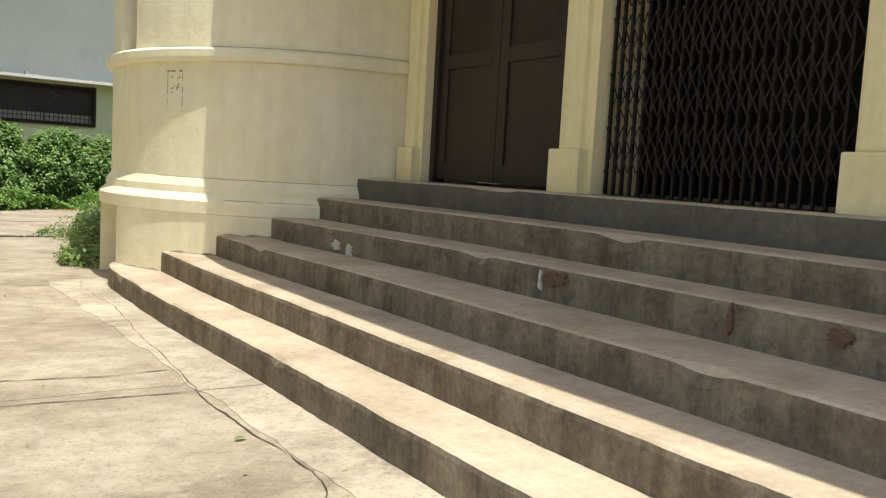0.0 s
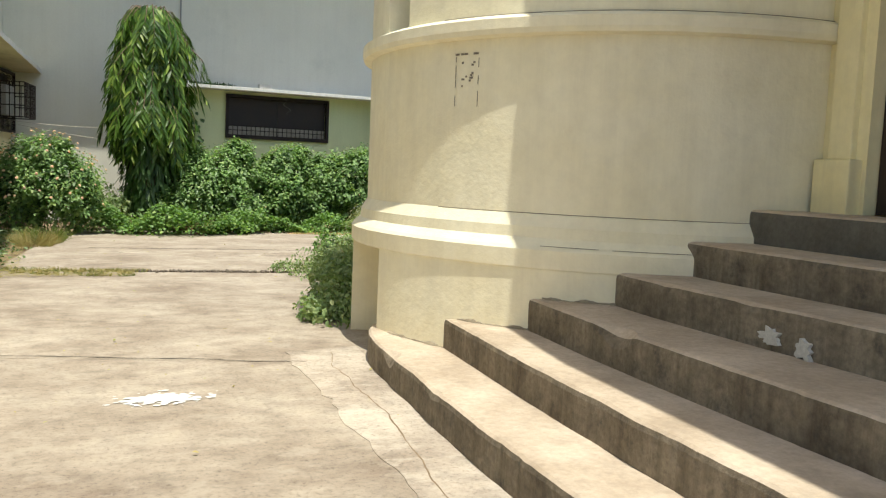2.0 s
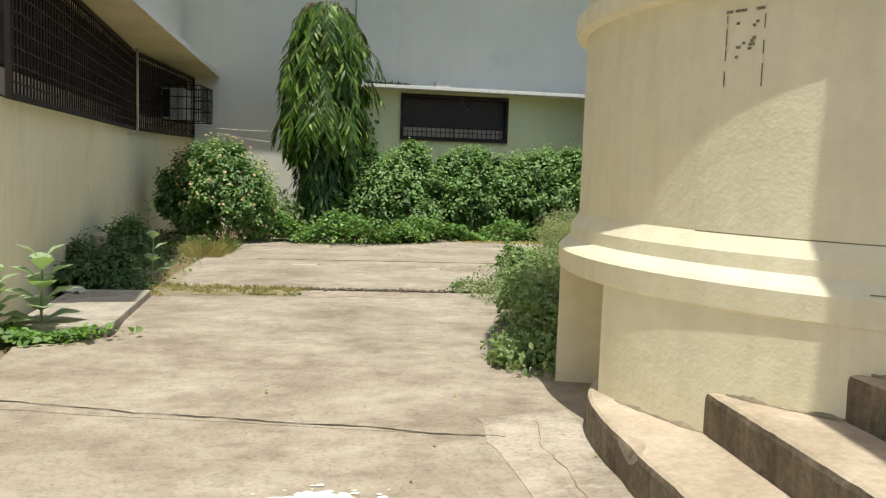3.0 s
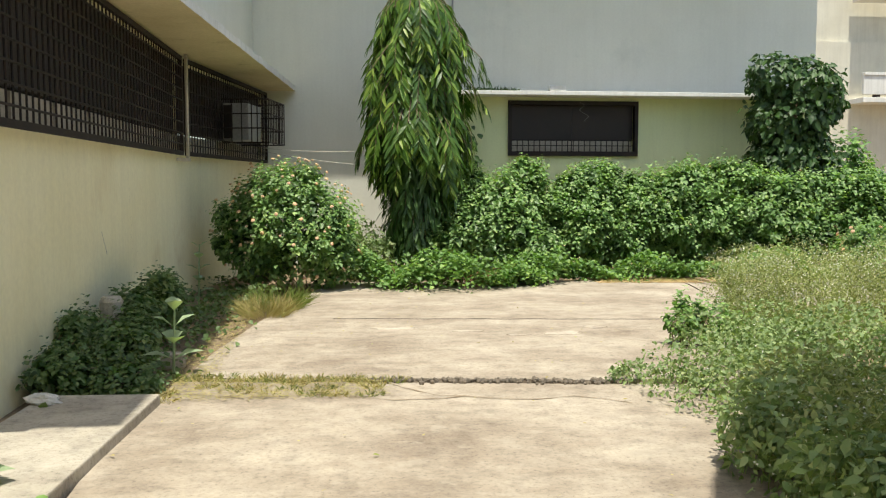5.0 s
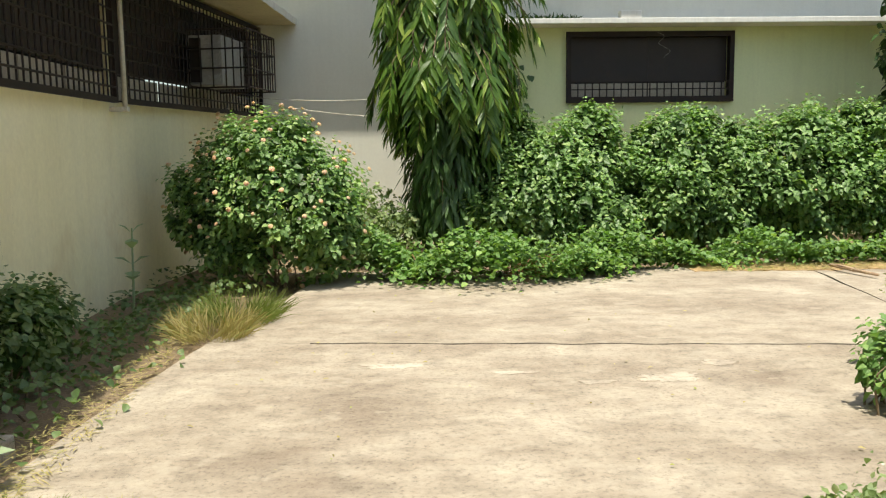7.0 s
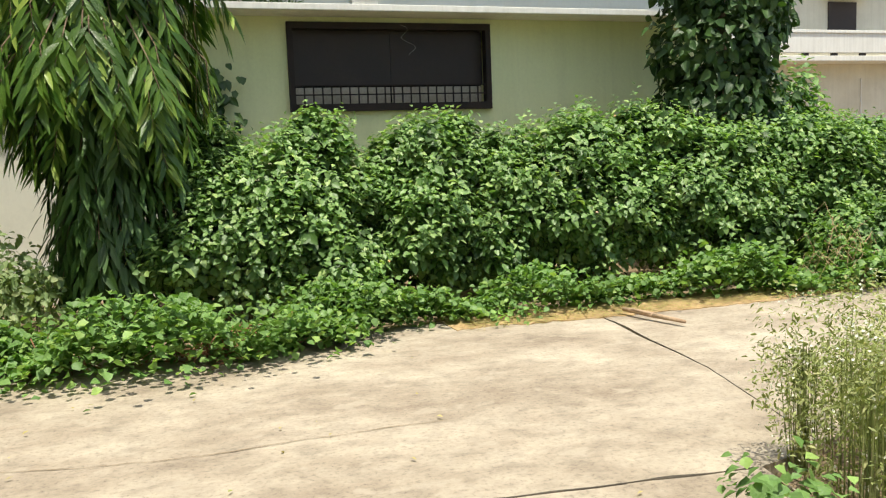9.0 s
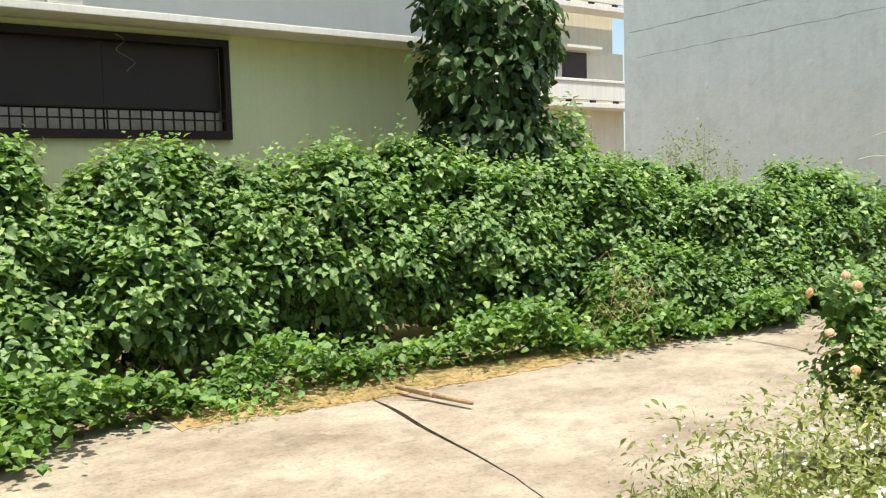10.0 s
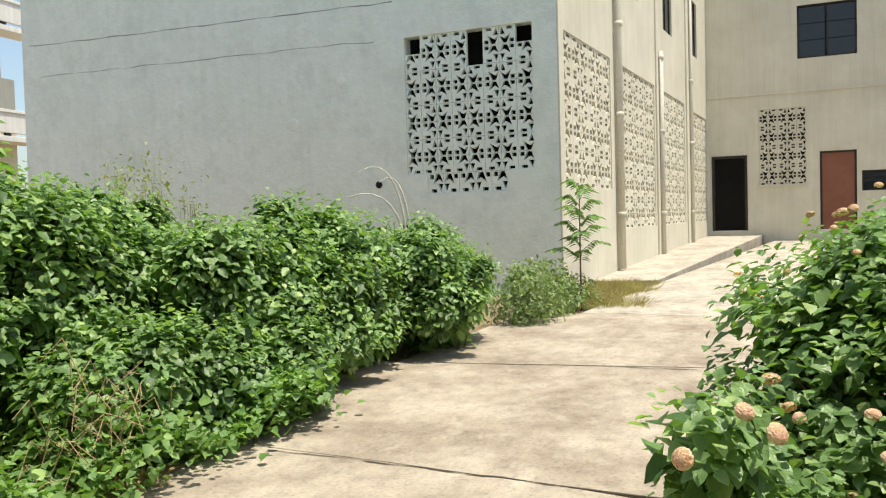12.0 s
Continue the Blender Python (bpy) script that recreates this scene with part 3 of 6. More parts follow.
def tread_gap(i):
    """The ragged gap where a tread meets the round plinth, its shade painted as a dark strip."""
    z = 0.19 * (i + 1)
    bm = bmesh.new()
    prev = None
    for k in range(240):
        a = radians(190 + 85 * k / 239)
        p = Vector((CX + 2.15 * math.cos(a), CY + 2.15 * math.sin(a), 0))
        q = MP.inverted() @ p
        if not (RISERS[i] + 0.05 < q.x < RISERS[i + 1] + 0.02 and q.y < ENDS[i] + 0.25):
            prev = None
            continue
        h = 0.003 + max(0.0, 0.005 + 0.014 * noise.noise(Vector((k * 0.13, i * 3.0, 5))) + 0.005 * noise.noise(Vector((k * 0.6, i * 3.0, 2))))
        u = p - Vector((CX, CY, 0))
        row = [bm.verts.new(Vector((CX, CY, 0)) + u * (rr / 2.15) + Vector((0, 0, zz))) for rr, zz in ((2.15 + h * 1.2, z + 0.002), (2.153 + h * 0.5, z + h * 0.7), (2.148, z + h * 1.6))]
        if prev:
            for c in range(2):
                bm.faces.new((prev[c], prev[c + 1], row[c + 1], row[c]))
        prev = row
    if bm.faces:
        bmesh.ops.recalc_face_normals(bm, faces=bm.faces)
        part("tread_gap", bm, GRIME_AND_GAP, STEPS, "crumbling gap against the round wall, its shade painted dark")


for i in range(3):
    tread_gap(i)

# stencilled mark, worn to broken strokes
MARK = thing("painted_mark", "faint worn rectangular stencil mark on the cream wall", "marking", (3.66, -1.9, 1.8))


def on_drum(a, z, r=2.054):
    return (CX + r * math.cos(radians(a)), CY + r * math.sin(radians(a)), z)


bm = bmesh.new()
INK = surface("faded_ink", (0.20, 0.17, 0.13), (0.34, 0.29, 0.22), 0.9, 30, 60, 0.1)
for k in range(48):
    e = k % 4
    f = random.random()
    if e == 0:
        a, z = 203 + 5 * f, 2.005
    elif e == 1:
        a, z = 208, 2.0 - 0.33 * f
    elif e == 2:
        a, z = 203, 2.0 - 0.30 * f
    else:
        a, z = 203.6 + 3.8 * f, 1.74 + 0.22 * random.random()
    da, dz = (0.22, 0.006) if e in (0, 3) else (0.07, 0.016)
    q = [on_drum(a - da, z - dz), on_drum(a + da, z - dz), on_drum(a + da, z + dz), on_drum(a - da, z + dz)]
    bm.faces.new([bm.verts.new(v) for v in q])
tagged(part("worn_strokes", bm, INK, MARK), kind="stuff")

PW = thing("wall_porch", "cream and yellow plastered porch wall with door openings", "wall", (5.5, -5, 0), kind="structure")
DOORS = [(-2.44, -0.52, 1.14, 3.6), (-4.64, -2.76, 1.14, 3.6), (-6.9, -5.1, 1.14, 3.6)]
part("wall", wall_with_holes(bmesh.new(), -10.5, 0.6, 0.9, 4.2, DOORS, 0.45, MP @ pose(1.16, 0, 0)), CREAM_YELLOW_BOUNCE, PW)
# Room surfaces painted black in place of indoor shade.
part("unlit_back_room", wall_with_holes(bmesh.new(), -10.5, 0.6, 0.9, 4.2, [], 0.2, MP @ pose(3.2, 0, 0)), BLACK_IN, PW)
part("unlit_room_floor", one_box(1.7, 3.4, -10.5, 0.6, 1.0, 1.135, MP), BLACK_IN, PW)
ROOF = thing("ceiling", "cream concrete porch roof slab", "ceiling", (4.5, -6, 4.2), kind="structure")
bm = bmesh.new()
prism(bm, [(-0.20, -10.5), (3.4, -10.5), (3.4, 0.6), (-0.41, 0.6), (-0.40, -0.6), (-0.50, -1.6), (-0.47, -4.5), (-0.36, -6.7)], 4.2, 4.4, MP)
part("roof_slab", bm, CREAM, ROOF)
part("back_wall", one_box(3.4, 3.6, -10.5, 0.6, 0, 4.4, MP), CREAM, PW)


def pillar(y0, y1):
    """A square pilaster on a taller plinth block, with eased corners."""
    t = thing("pilaster", "cream painted pilaster on a block plinth beside the door", "pilaster", MP @ Vector((1.1, y0, 1.14)), "porch pilasters", "structure")
    part("plinth_block", one_box(1.07, 1.60, y0, y1, 1.13, 1.44, MP, 0.012), CREAM_YELLOW_BOUNCE, t)
    part("shaft", one_box(1.12, 1.58, y0 + 0.05, y1 - 0.05, 1.44, 4.2, MP, 0.01), CREAM_YELLOW_BOUNCE, t)


pillar(-0.49, -0.22)
pillar(-2.72, -2.40)
pillar(-5.12, -4.62)


def double_door(y0, y1, z0, z1, x):
    """A framed pair of panelled leaves, wire mesh behind the upper lights."""
    t = thing("door_1", "closed dark brown double door with sunk panels", "door", MP @ Vector((x, (y0 + y1) / 2, z0)), kind="structure")
    bm = bmesh.new()
    box(bm, x - 0.03, x + 0.09, y0, y0 + 0.07, z0, z1, MP)
    box(bm, x - 0.03, x + 0.09, y1 - 0.07, y1, z0, z1, MP)
    box(bm, x - 0.03, x + 0.09, y0 + 0.07, y1 - 0.07, z1 - 0.07, z1, MP)
    part("door_frame", bm, WOOD_DARK, t)
    mid = (y0 + y1) / 2
    for a, b in ((y0 + 0.075, mid - 0.004), (mid + 0.004, y1 - 0.075)):
        bm = bmesh.new()
        zz = (z0 + 0.02, z0 + 0.17, z0 + 0.98, z0 + 1.10, z1 - 0.20, z1 - 0.075)
        for c, d in ((a, a + 0.11), (b - 0.11, b)):
            box(bm, x, x + 0.045, c, d, zz[0], zz[5], MP, 0.004)
        for c, d in ((zz[0], zz[1]), (zz[2], zz[3]), (zz[4], zz[5])):
            box(bm, x + 0.001, x + 0.044, a + 0.11, b - 0.11, c, d, MP, 0.004)
        leaf = part("leaf", bm, WOOD_DARK, t)
        for c, d in ((zz[1], zz[2]), (zz[3], zz[4])):
            part("panel", one_box(x + 0.018, x + 0.034, a + 0.10, b - 0.10, c - 0.01, d + 0.01, MP), WOOD_DARK, leaf)
            if c == zz[1]:
                continue
            bm = bmesh.new()
            w, h, s = b - a - 0.22, d - c, 0.028
            k = -h
            while k < w:
                for sg in (1, -1):
                    p, q = max(0, k), min(w, k + h)
                    zz0, zz1 = (c + (p - k), c + (q - k)) if sg > 0 else (d - (p - k), d - (q - k))
                    rod(bm, MP @ Vector((x + 0.012, a + 0.11 + p, zz0)), MP @ Vector((x + 0.012, a + 0.11 + q, zz1)), 0.0011, n=3)
                k += s * 2
            part("wire_mesh", bm, STEEL_DARK, leaf)


double_door(-2.42, -0.53, 1.145, 3.58, 1.27)


def folding_gate(y0, y1, z0, z1, x):
    """A collapsible steel gate: upright channels and crossed lattice strips."""
    t = thing("folding_gate", "closed dark rusty collapsible steel gate", "gate", MP @ Vector((x, (y0 + y1) / 2, z0)), kind="structure")
    n = 25
    for k in range(n):
        y = y0 + 0.03 + (y1 - y0 - 0.06) * k / (n - 1)
        part("upright", one_box(x, x + 0.022, y - 0.009, y + 0.009, z0, z1, MP), STEEL_DARK, t)
    dy = (y1 - y0 - 0.06) / (n - 1)
    for k in range(n - 2):
        y = y0 + 0.03 + dy * k
        bm = bmesh.new()
        z = z0 + 0.15
        while z < z1 - 0.45:
            for sg in (0, 1):
                a, b = (z, z + 0.30) if sg else (z + 0.30, z)
                rod(bm, MP @ Vector((x - 0.012 - 0.005 * sg, y, a)), MP @ Vector((x - 0.012 - 0.005 * sg, y + 2 * dy, b)), 0.006, n=4)
            z += 0.36
        part("lattice_strip", bm, STEEL_DARK, t)


folding_gate(-4.62, -2.77, 1.145, 3.58, 1.25)
folding_gate(-6.88, -5.12, 1.145, 3.58, 1.20)

part("north_wall", one_box(CX + 1.0, CX + 9.0, CY + 1.5, CY + 1.8, -0.1, 5.2), CREAM, PW)
part("house_roof", one_box(CX + 0.6, CX + 9.0, CY - 2.6, CY + 1.8, 5.2, 5.4), CREAM, PW)
part("house_end_wall", one_box(CX + 8.7, CX + 9.0, CY - 2.6, CY + 1.5, -0.1, 5.2), CREAM, PW)

# ---- left building ----
ML = pose(-0.17, 3.0, 0)                      # near stretch: local y runs along the wall, x out of it is positive
MLI = ML @ pose(0, 0, 0, 0, 0, 180)           # the same stretch, with its thickness behind
BEND = 5.46                                   # where the wall turns towards the far corner
MK = pose(-0.17, 3.0 + BEND, 0, 0, 0, -8.5)   # far stretch, from the bend to the corner
MKI = MK @ pose(0, 0, 0, 0, 0, 180)
LW = thing("wall_left", "long pale yellow plastered wall under a concrete canopy", "wall", (-0.2, 5, 0), kind="structure")
part("wall", wall_with_holes(bmesh.new(), -BEND, 9.0, -0.1, 2.92, [(-5.45, 1.25, 1.72, 2.82)], 0.3, MLI), WALL_YELLOW, LW)
part("far_stretch", wall_with_holes(bmesh.new(), -4.16, 0.0, -0.1, 2.92, [(-4.0, -0.01, 1.72, 2.82)], 0.3, MKI), WALL_YELLOW, LW)
part("unlit_inner_wall", wall_with_holes(bmesh.new(), -9.6, 9.0, 1.4, 3.0, [], 0.1, MLI @ pose(0.9, 0, 0)), BLACK_IN, LW)
MU = pose(-0.14, 3.0, 0, 0, 0, -2.7)          # the upper storey stands a little askew over the lower wall
part("upper_wall", wall_with_holes(bmesh.new(), -9.54, 9.0, 2.99, 7.0, [], 0.3, MU @ pose(0, 0, 0, 0, 0, 180)), WALL_WHITE, LW)
part("house_roof", one_box(-8.0, -0.2, -9.0, 9.6, 7.0, 7.2, ML), WALL_WHITE, LW)
part("roof_eave", one_box(-0.195, 0.87, -2.5, 8.2, 7.0, 7.12, ML, 0.01), WALL_WHITE, LW)
part("house_back_wall", one_box(-8.0, -7.7, -9.0, 9.6, -0.1, 7.0, ML), WALL_WHITE, LW)
part("house_end_wall", one_box(-7.7, -0.31, -9.0, -8.7, -0.1, 7.0, ML), WALL_WHITE, LW)
LC = thing("canopy_left", "thin concrete window canopy with a weathered underside", "canopy", ML @ Vector((0.3, 2, 2.9)), kind="structure")


def canopy_left():
    """A cast slab whose front edge is straight and chipped while its back follows the bent wall."""
    front = []
    n = 120
    for k in range(n + 1):
        f = k / n
        y = 1.55 + 11.0 * f
        x = 0.235 + 0.0695 * (y - 1.55) + 0.012 * noise.noise(Vector((y * 2.1, 4, 4))) + 0.012 * noise.noise(Vector((y * 9.0, 4, 4)))
        front.append((x, y))
    back = [(0.455, 12.555), (-0.165, 3.0 + BEND), (-0.165, 1.55)]
    bm = prism(bmesh.new(), front + back, 2.92, 2.985)
    bmesh.ops.recalc_face_normals(bm, faces=bm.faces)
    part("canopy_slab", bm, CANOPY, LC)
    bm = bmesh.new()
    prev = None
    for k in range(n + 1):
        x, y = front[k]
        h = 0.018 + 0.02 * noise.noise(Vector((y * 3.0, 8, 1))) + 0.014 * noise.noise(Vector((y * 14.0, 8, 1)))
        row = [bm.verts.new(v) for v in ((x + 0.004, y, 2.92), (x + 0.006, y, 2.985 + max(0.0, h)), (x - 0.05, y, 2.985 + max(0.0, h) * 0.8), (x - 0.07, y, 2.98))]
        if prev:
            for a in range(3):
                bm.faces.new((prev[a], prev[a + 1], row[a + 1], row[a]))
        prev = row
    bmesh.ops.recalc_face_normals(bm, faces=bm.faces)
    part("worn_edge", bm, WHITE_PAINT, LC, "chipped whitewashed canopy edge")


canopy_left()


def grille(name, label, m, y0, y1, z0, z1, nv, nh, r=0.008):
    """A window grille in the local plane x = 0: frame, upright and level bars, each bar a part."""
    t = thing(name, label, "grille", m @ Vector((0, (y0 + y1) / 2, z0)), kind="structure")
    bm = bmesh.new()
    for a, b, c, d in ((y0, y1, z0, z0 + 0.05), (y0, y1, z1 - 0.05, z1), (y0, y0 + 0.05, z0 + 0.05, z1 - 0.05), (y1 - 0.05, y1, z0 + 0.05, z1 - 0.05)):
        box(bm, -0.02, 0.02, a, b, c, d, m)
    part("frame", bm, STEEL_DARK, t)
    for k in range(1, nv):
        y = y0 + (y1 - y0) * k / nv
        part("bar", rod(bmesh.new(), m @ Vector((0.004, y, z0 + 0.02)), m @ Vector((0.004, y, z1 - 0.02)), r, n=5), STEEL_DARK, t)
    for k in range(1, nh):
        z = z0 + (z1 - z0) * k / nh
        part("rail", rod(bmesh.new(), m @ Vector((0.018, y0 + 0.02, z)), m @ Vector((0.018, y1 - 0.02, z)), r * 1.2, n=5), STEEL_DARK, t)
    return t


grille("window_grille", "dark rusty steel bar grille over a long window", ML @ pose(0.08, 0, 0), -1.34, 5.38, 1.70, 2.88, 62, 9)
grille("window_grille", "dark rusty steel bar grille beside the air conditioner", MK @ pose(0.08, 0, 0), 0.1, 4.1, 1.70, 2.88, 38, 9)
t = thing("drain_pipe", "thin pale drain pipe between the window grilles", "pipe", ML @ Vector((0.13, 5.45, 1.66)))
part("pipe", rod(bmesh.new(), ML @ Vector((0.13, 5.45, 1.66)), ML @ Vector((0.13, 5.45, 2.92)), 0.022, n=10), PIPE, t, smooth=True)
part("foot_bracket", one_box(0.0, 0.16, 5.41, 5.49, 1.63, 1.67, ML, 0.006), PIPE, t)


def glass_panes(m, y0, y1, z0, z1, n):
    t = thing("window_1", "dark unlit louvred windows behind steel bars", "window", m @ Vector((-0.2, y0, z0)), kind="structure")
    for k in range(n):
        a, b = y0 + (y1 - y0) * k / n, y0 + (y1 - y0) * (k + 1) / n
        part("shutter", one_box(-0.06, -0.02, a + 0.004, b - 0.004, z0 + 0.25, z1, m, 0.003), WOOD_DARK, t)
        part("lower_pane", one_box(-0.05, -0.03, a + 0.03, b - 0.03, z0 + 0.02, z0 + 0.23, m), CURTAIN, t)


glass_panes(ML, -1.24, 5.35, 1.72, 2.82, 8)
glass_panes(MK, 0.12, 3.98, 1.72, 2.82, 4)


def air_conditioner():
    m = MK @ pose(0.09, 1.55, 1.93)
    t = thing("air_conditioner", "grey window air conditioner in a rusty bar cage", "air conditioner", m.translation, kind="")
    part("casing", one_box(0.0, 0.36, 0.05, 0.75, 0.03, 0.55, m, 0.012), GREY_METAL, t)
    part("side_grating", one_box(0.015, 0.14, 0.036, 0.05, 0.06, 0.52, m, 0.003), STEEL_DARK, t, "dark louvred side grating")
    for k in range(8):
        part("louvre", one_box(0.17, 0.34, 0.038, 0.052, 0.07 + 0.056 * k, 0.095 + 0.056 * k, m), GREY_METAL, t)
    bars = [((x, y, 0), (x, y, 0.60), 0.008) for x in (0.0, 0.14, 0.28, 0.42, 0.50, 0.58, 0.66) for y in (0.0, 0.95)]
    bars += [((0.66, 0.095 * k, 0), (0.66, 0.095 * k, 0.60), 0.008) for k in range(1, 10)]
    for z in (0.0, 0.2, 0.4, 0.60):
        bars += [((0, 0, z), (0.66, 0, z), 0.01), ((0.66, 0, z), (0.66, 0.95, z), 0.01), ((0, 0.95, z), (0.66, 0.95, z), 0.01)]
    for a, b, r in bars:
        part("cage_bar", rod(bmesh.new(), m @ Vector(a), m @ Vector(b), r, n=5), STEEL_DARK, t)


air_conditioner()

# ---- far wall with window and canopy ----
MF = pose(0, 12.56, 0, 0, 0, -90)           # local y runs to the east, local x into the camera's side
FW = thing("wall_far", "pale green wall with a grey-white upper storey", "wall", (5, 12.6, 0), kind="structure")


def far_wall(name, x0, x1, z0, z1, holes, mat_, thick=0.3):
    """A wall facing south at y = 12.56."""
    m = Matrix.Translation((0, 12.56, 0)) @ Matrix(((0, 1, 0, 0), (1, 0, 0, 0), (0, 0, 1, 0), (0, 0, 0, 1)))
    bm = wall_with_holes(bmesh.new(), x0, x1, z0, z1, holes, thick, m)
    bmesh.ops.reverse_faces(bm, faces=bm.faces)
    return part(name, bm, mat_, FW)


WIN = (4.67, 7.0, 1.87, 2.78)
far_wall("wall", 3.55, 10.3, -0.1, 2.86, [WIN], WALL_GREEN)
far_wall("plain_wall", -0.5, 3.55, -0.1, 2.86, [], WALL_WHITE)
far_wall("upper_wall", -0.5, 10.3, 2.86, 6.2, [], WALL_WHITE)
part("side_wall", one_box(10.0, 10.3, 12.86, 24, -0.1, 6.2), WALL_WHITE, FW)
part("house_roof", one_box(-0.5, 10.35, 11.28, 24, 6.2, 6.36), WALL_WHITE, FW)
part("unlit_inner_wall", one_box(4.2, 7.5, 13.4, 13.5, 1.5, 3.2), BLACK_IN, FW)
t = thing("conduit", "thin pale conduit pipe on the grey-white wall", "pipe", (3.69, 12.53, 2.95))
part("pipe", rod(bmesh.new(), (3.69, 12.535, 2.95), (3.69, 12.535, 4.86), 0.016, n=8), GREY_METAL, t, smooth=True)
part("elbow", rod(bmesh.new(), (3.69, 12.535, 4.86), (3.69, 12.57, 4.9), 0.018, n=8), GREY_METAL, t)
FC = thing("canopy_far", "thin pale concrete canopy over the far window", "canopy", (6.6, 12.3, 2.87), kind="structure")
part("canopy_slab", one_box(3.62, 10.32, 12.14, 12.56, 2.86, 2.93, None, 0.008), WHITE_PAINT, FC)
part("upstand", one_box(5.32, 5.60, 12.16, 12.30, 2.93, 3.03, None, 0.01), WHITE_PAINT, FC)


def far_window():
    x0, x1, z0, z1 = WIN
    t = thing("window_2", "dark closed window behind a low steel guard grille", "window", (5.8, 12.5, z0), kind="structure")
    bm = bmesh.new()
    for a, b, c, d in ((x0, x1, z0 - 0.03, z0 + 0.05), (x0, x1, z1 - 0.05, z1 + 0.02), (x0, x0 + 0.06, z0 + 0.05, z1 - 0.05), (x1 - 0.06, x1, z0 + 0.05, z1 - 0.05)):
        box(bm, a, b, 12.50, 12.62, c, d)
    part("window_frame", bm, STEEL_DARK, t)
    for k in range(2):
        a, b = x0 + 0.06 + (x1 - x0 - 0.12) * k / 2, x0 + 0.06 + (x1 - x0 - 0.12) * (k + 1) / 2
        part("shutter", one_box(a + 0.001, b - 0.001, 12.64, 12.68, z0 + 0.26, z1 - 0.05, None, 0.002), WOOD_DARK, t)
        part("lower_pane", one_box(a + 0.01, b - 0.01, 12.66, 12.67, z0 + 0.05, z0 + 0.24), CURTAIN, t)
    bm = bmesh.new()
    p = Vector((5.93, 12.50, z1))
    for k in range(1, 13):
        q = Vector((5.93 + 0.06 * math.sin(k * 0.9) + 0.012 * k, 12.49, z1 - 0.028 * k))
        rod(bm, p, q, 0.0022, n=4)
        p = q
    part("loose_wire", bm, GREY_METAL, t, "loose pale wire hanging over the shutter")
    n = 22
    for k in range(n + 1):
        x = x0 + 0.06 + (x1 - x0 - 0.12) * k / n
        part("bar", one_box(x - 0.007, x + 0.007, 12.53, 12.545, z0 + 0.05, z0 + 0.25), STEEL_DARK, t)
    for z in (z0 + 0.15, z0 + 0.25):
        part("rail", one_box(x0 + 0.05, x1 - 0.05, 12.515, 12.53, z - 0.007, z + 0.007), STEEL_DARK, t)


far_window()

# ---- grey building and the far house ----
GC = Vector((19.41, 8.56, 0))
MB = Matrix.Translation(GC) @ pose(0, 0, 0, 0, 0, -9)     # local y along the face (north), local x along the side (east)
GB = thing("wall_grey_house", "blue-grey plastered house wall with pierced block screens", "wall", GC, kind="structure")
FACE_H = [(0.42, 2.79, 2.05, 4.45), (0.9, 2.40, 1.70, 2.05)]
part("face_wall", wall_with_holes(bmesh.new(), 0.0, 12.45, -0.1, 9.5, FACE_H, 0.25, MB), WALL_GREY, GB)
SWAP = Matrix(((0, 1, 0, 0), (1, 0, 0, 0), (0, 0, 1, 0), (0, 0, 0, 1)))
PANELS = [(0.36, 3.38, 1.75, 4.33), (4.35, 7.54, 0.95, 4.33), (8.48, 11.68, 0.95, 4.33), (12.9, 15.75, 0.95, 4.25)]
UPWIN = [(8.75, 9.95, 5.9, 7.6), (12.9, 14.0, 5.95, 7.6), (4.6, 5.8, 5.95, 7.6)]
bm = wall_with_holes(bmesh.new(), 0.25, 15.8, -0.1, 9.5, PANELS + UPWIN, 0.25, MB @ SWAP)
bmesh.ops.reverse_faces(bm, faces=bm.faces)
part("side_wall", bm, WALL_BEIGE, GB)
part("corner_pier", one_box(0.001, 0.25, -0.03, 0.0, -0.1, 9.5, MB), WALL_BEIGE, GB)
# Black sheets paint the shade behind the pierced blocks.
part("unlit_screen_backing", one_box(0.6, 0.7, 0.3, 3.2, 1.3, 5.0, MB), BLACK_IN, GB)
part("unlit_screen_backing", one_box(0.75, 15.7, 0.33, 0.40, 0.5, 8.0, MB), BLACK_IN, GB)
part("house_roof", one_box(-0.05, 15.8, 0.0, 12.5, 9.5, 9.7, MB), WALL_GREY, GB)
part("back_wall", one_box(0.3, 15.8, 12.2, 12.45, -0.1, 9.5, MB), WALL_GREY, GB)
FH = thing("wall_far_house", "beige two-storey house wall with doors and a block screen", "wall", MB @ Vector((15.8, -4, 0)), kind="structure")
FHOLES = [(-1.24, -0.14, 0.60, 3.03), (-3.0, -1.6, 2.04, 4.45), (-4.42, -3.38, 0.60, 3.03), (-6.1, -4.56, 1.76, 2.38), (-4.46, -2.77, 5.95, 7.6)]
part("wall", wall_with_holes(bmesh.new(), -14, 0.5, -0.1, 9.5, FHOLES, 0.25, MB @ pose(15.8, 0, 0)), WALL_BEIGE, FH)
part("unlit_inner_wall", one_box(16.6, 16.7, -9, 0.5, 0.2, 8.5, MB), BLACK_IN, FH)
part("floor_band", one_box(15.76, 15.799, -14, 0.0, 4.90, 4.97, MB, 0.006), WALL_BEIGE, FH)
part("hood", one_box(15.72, 15.80, -3.05, -1.55, 2.0, 2.04, MB), WALL_BEIGE, FH)


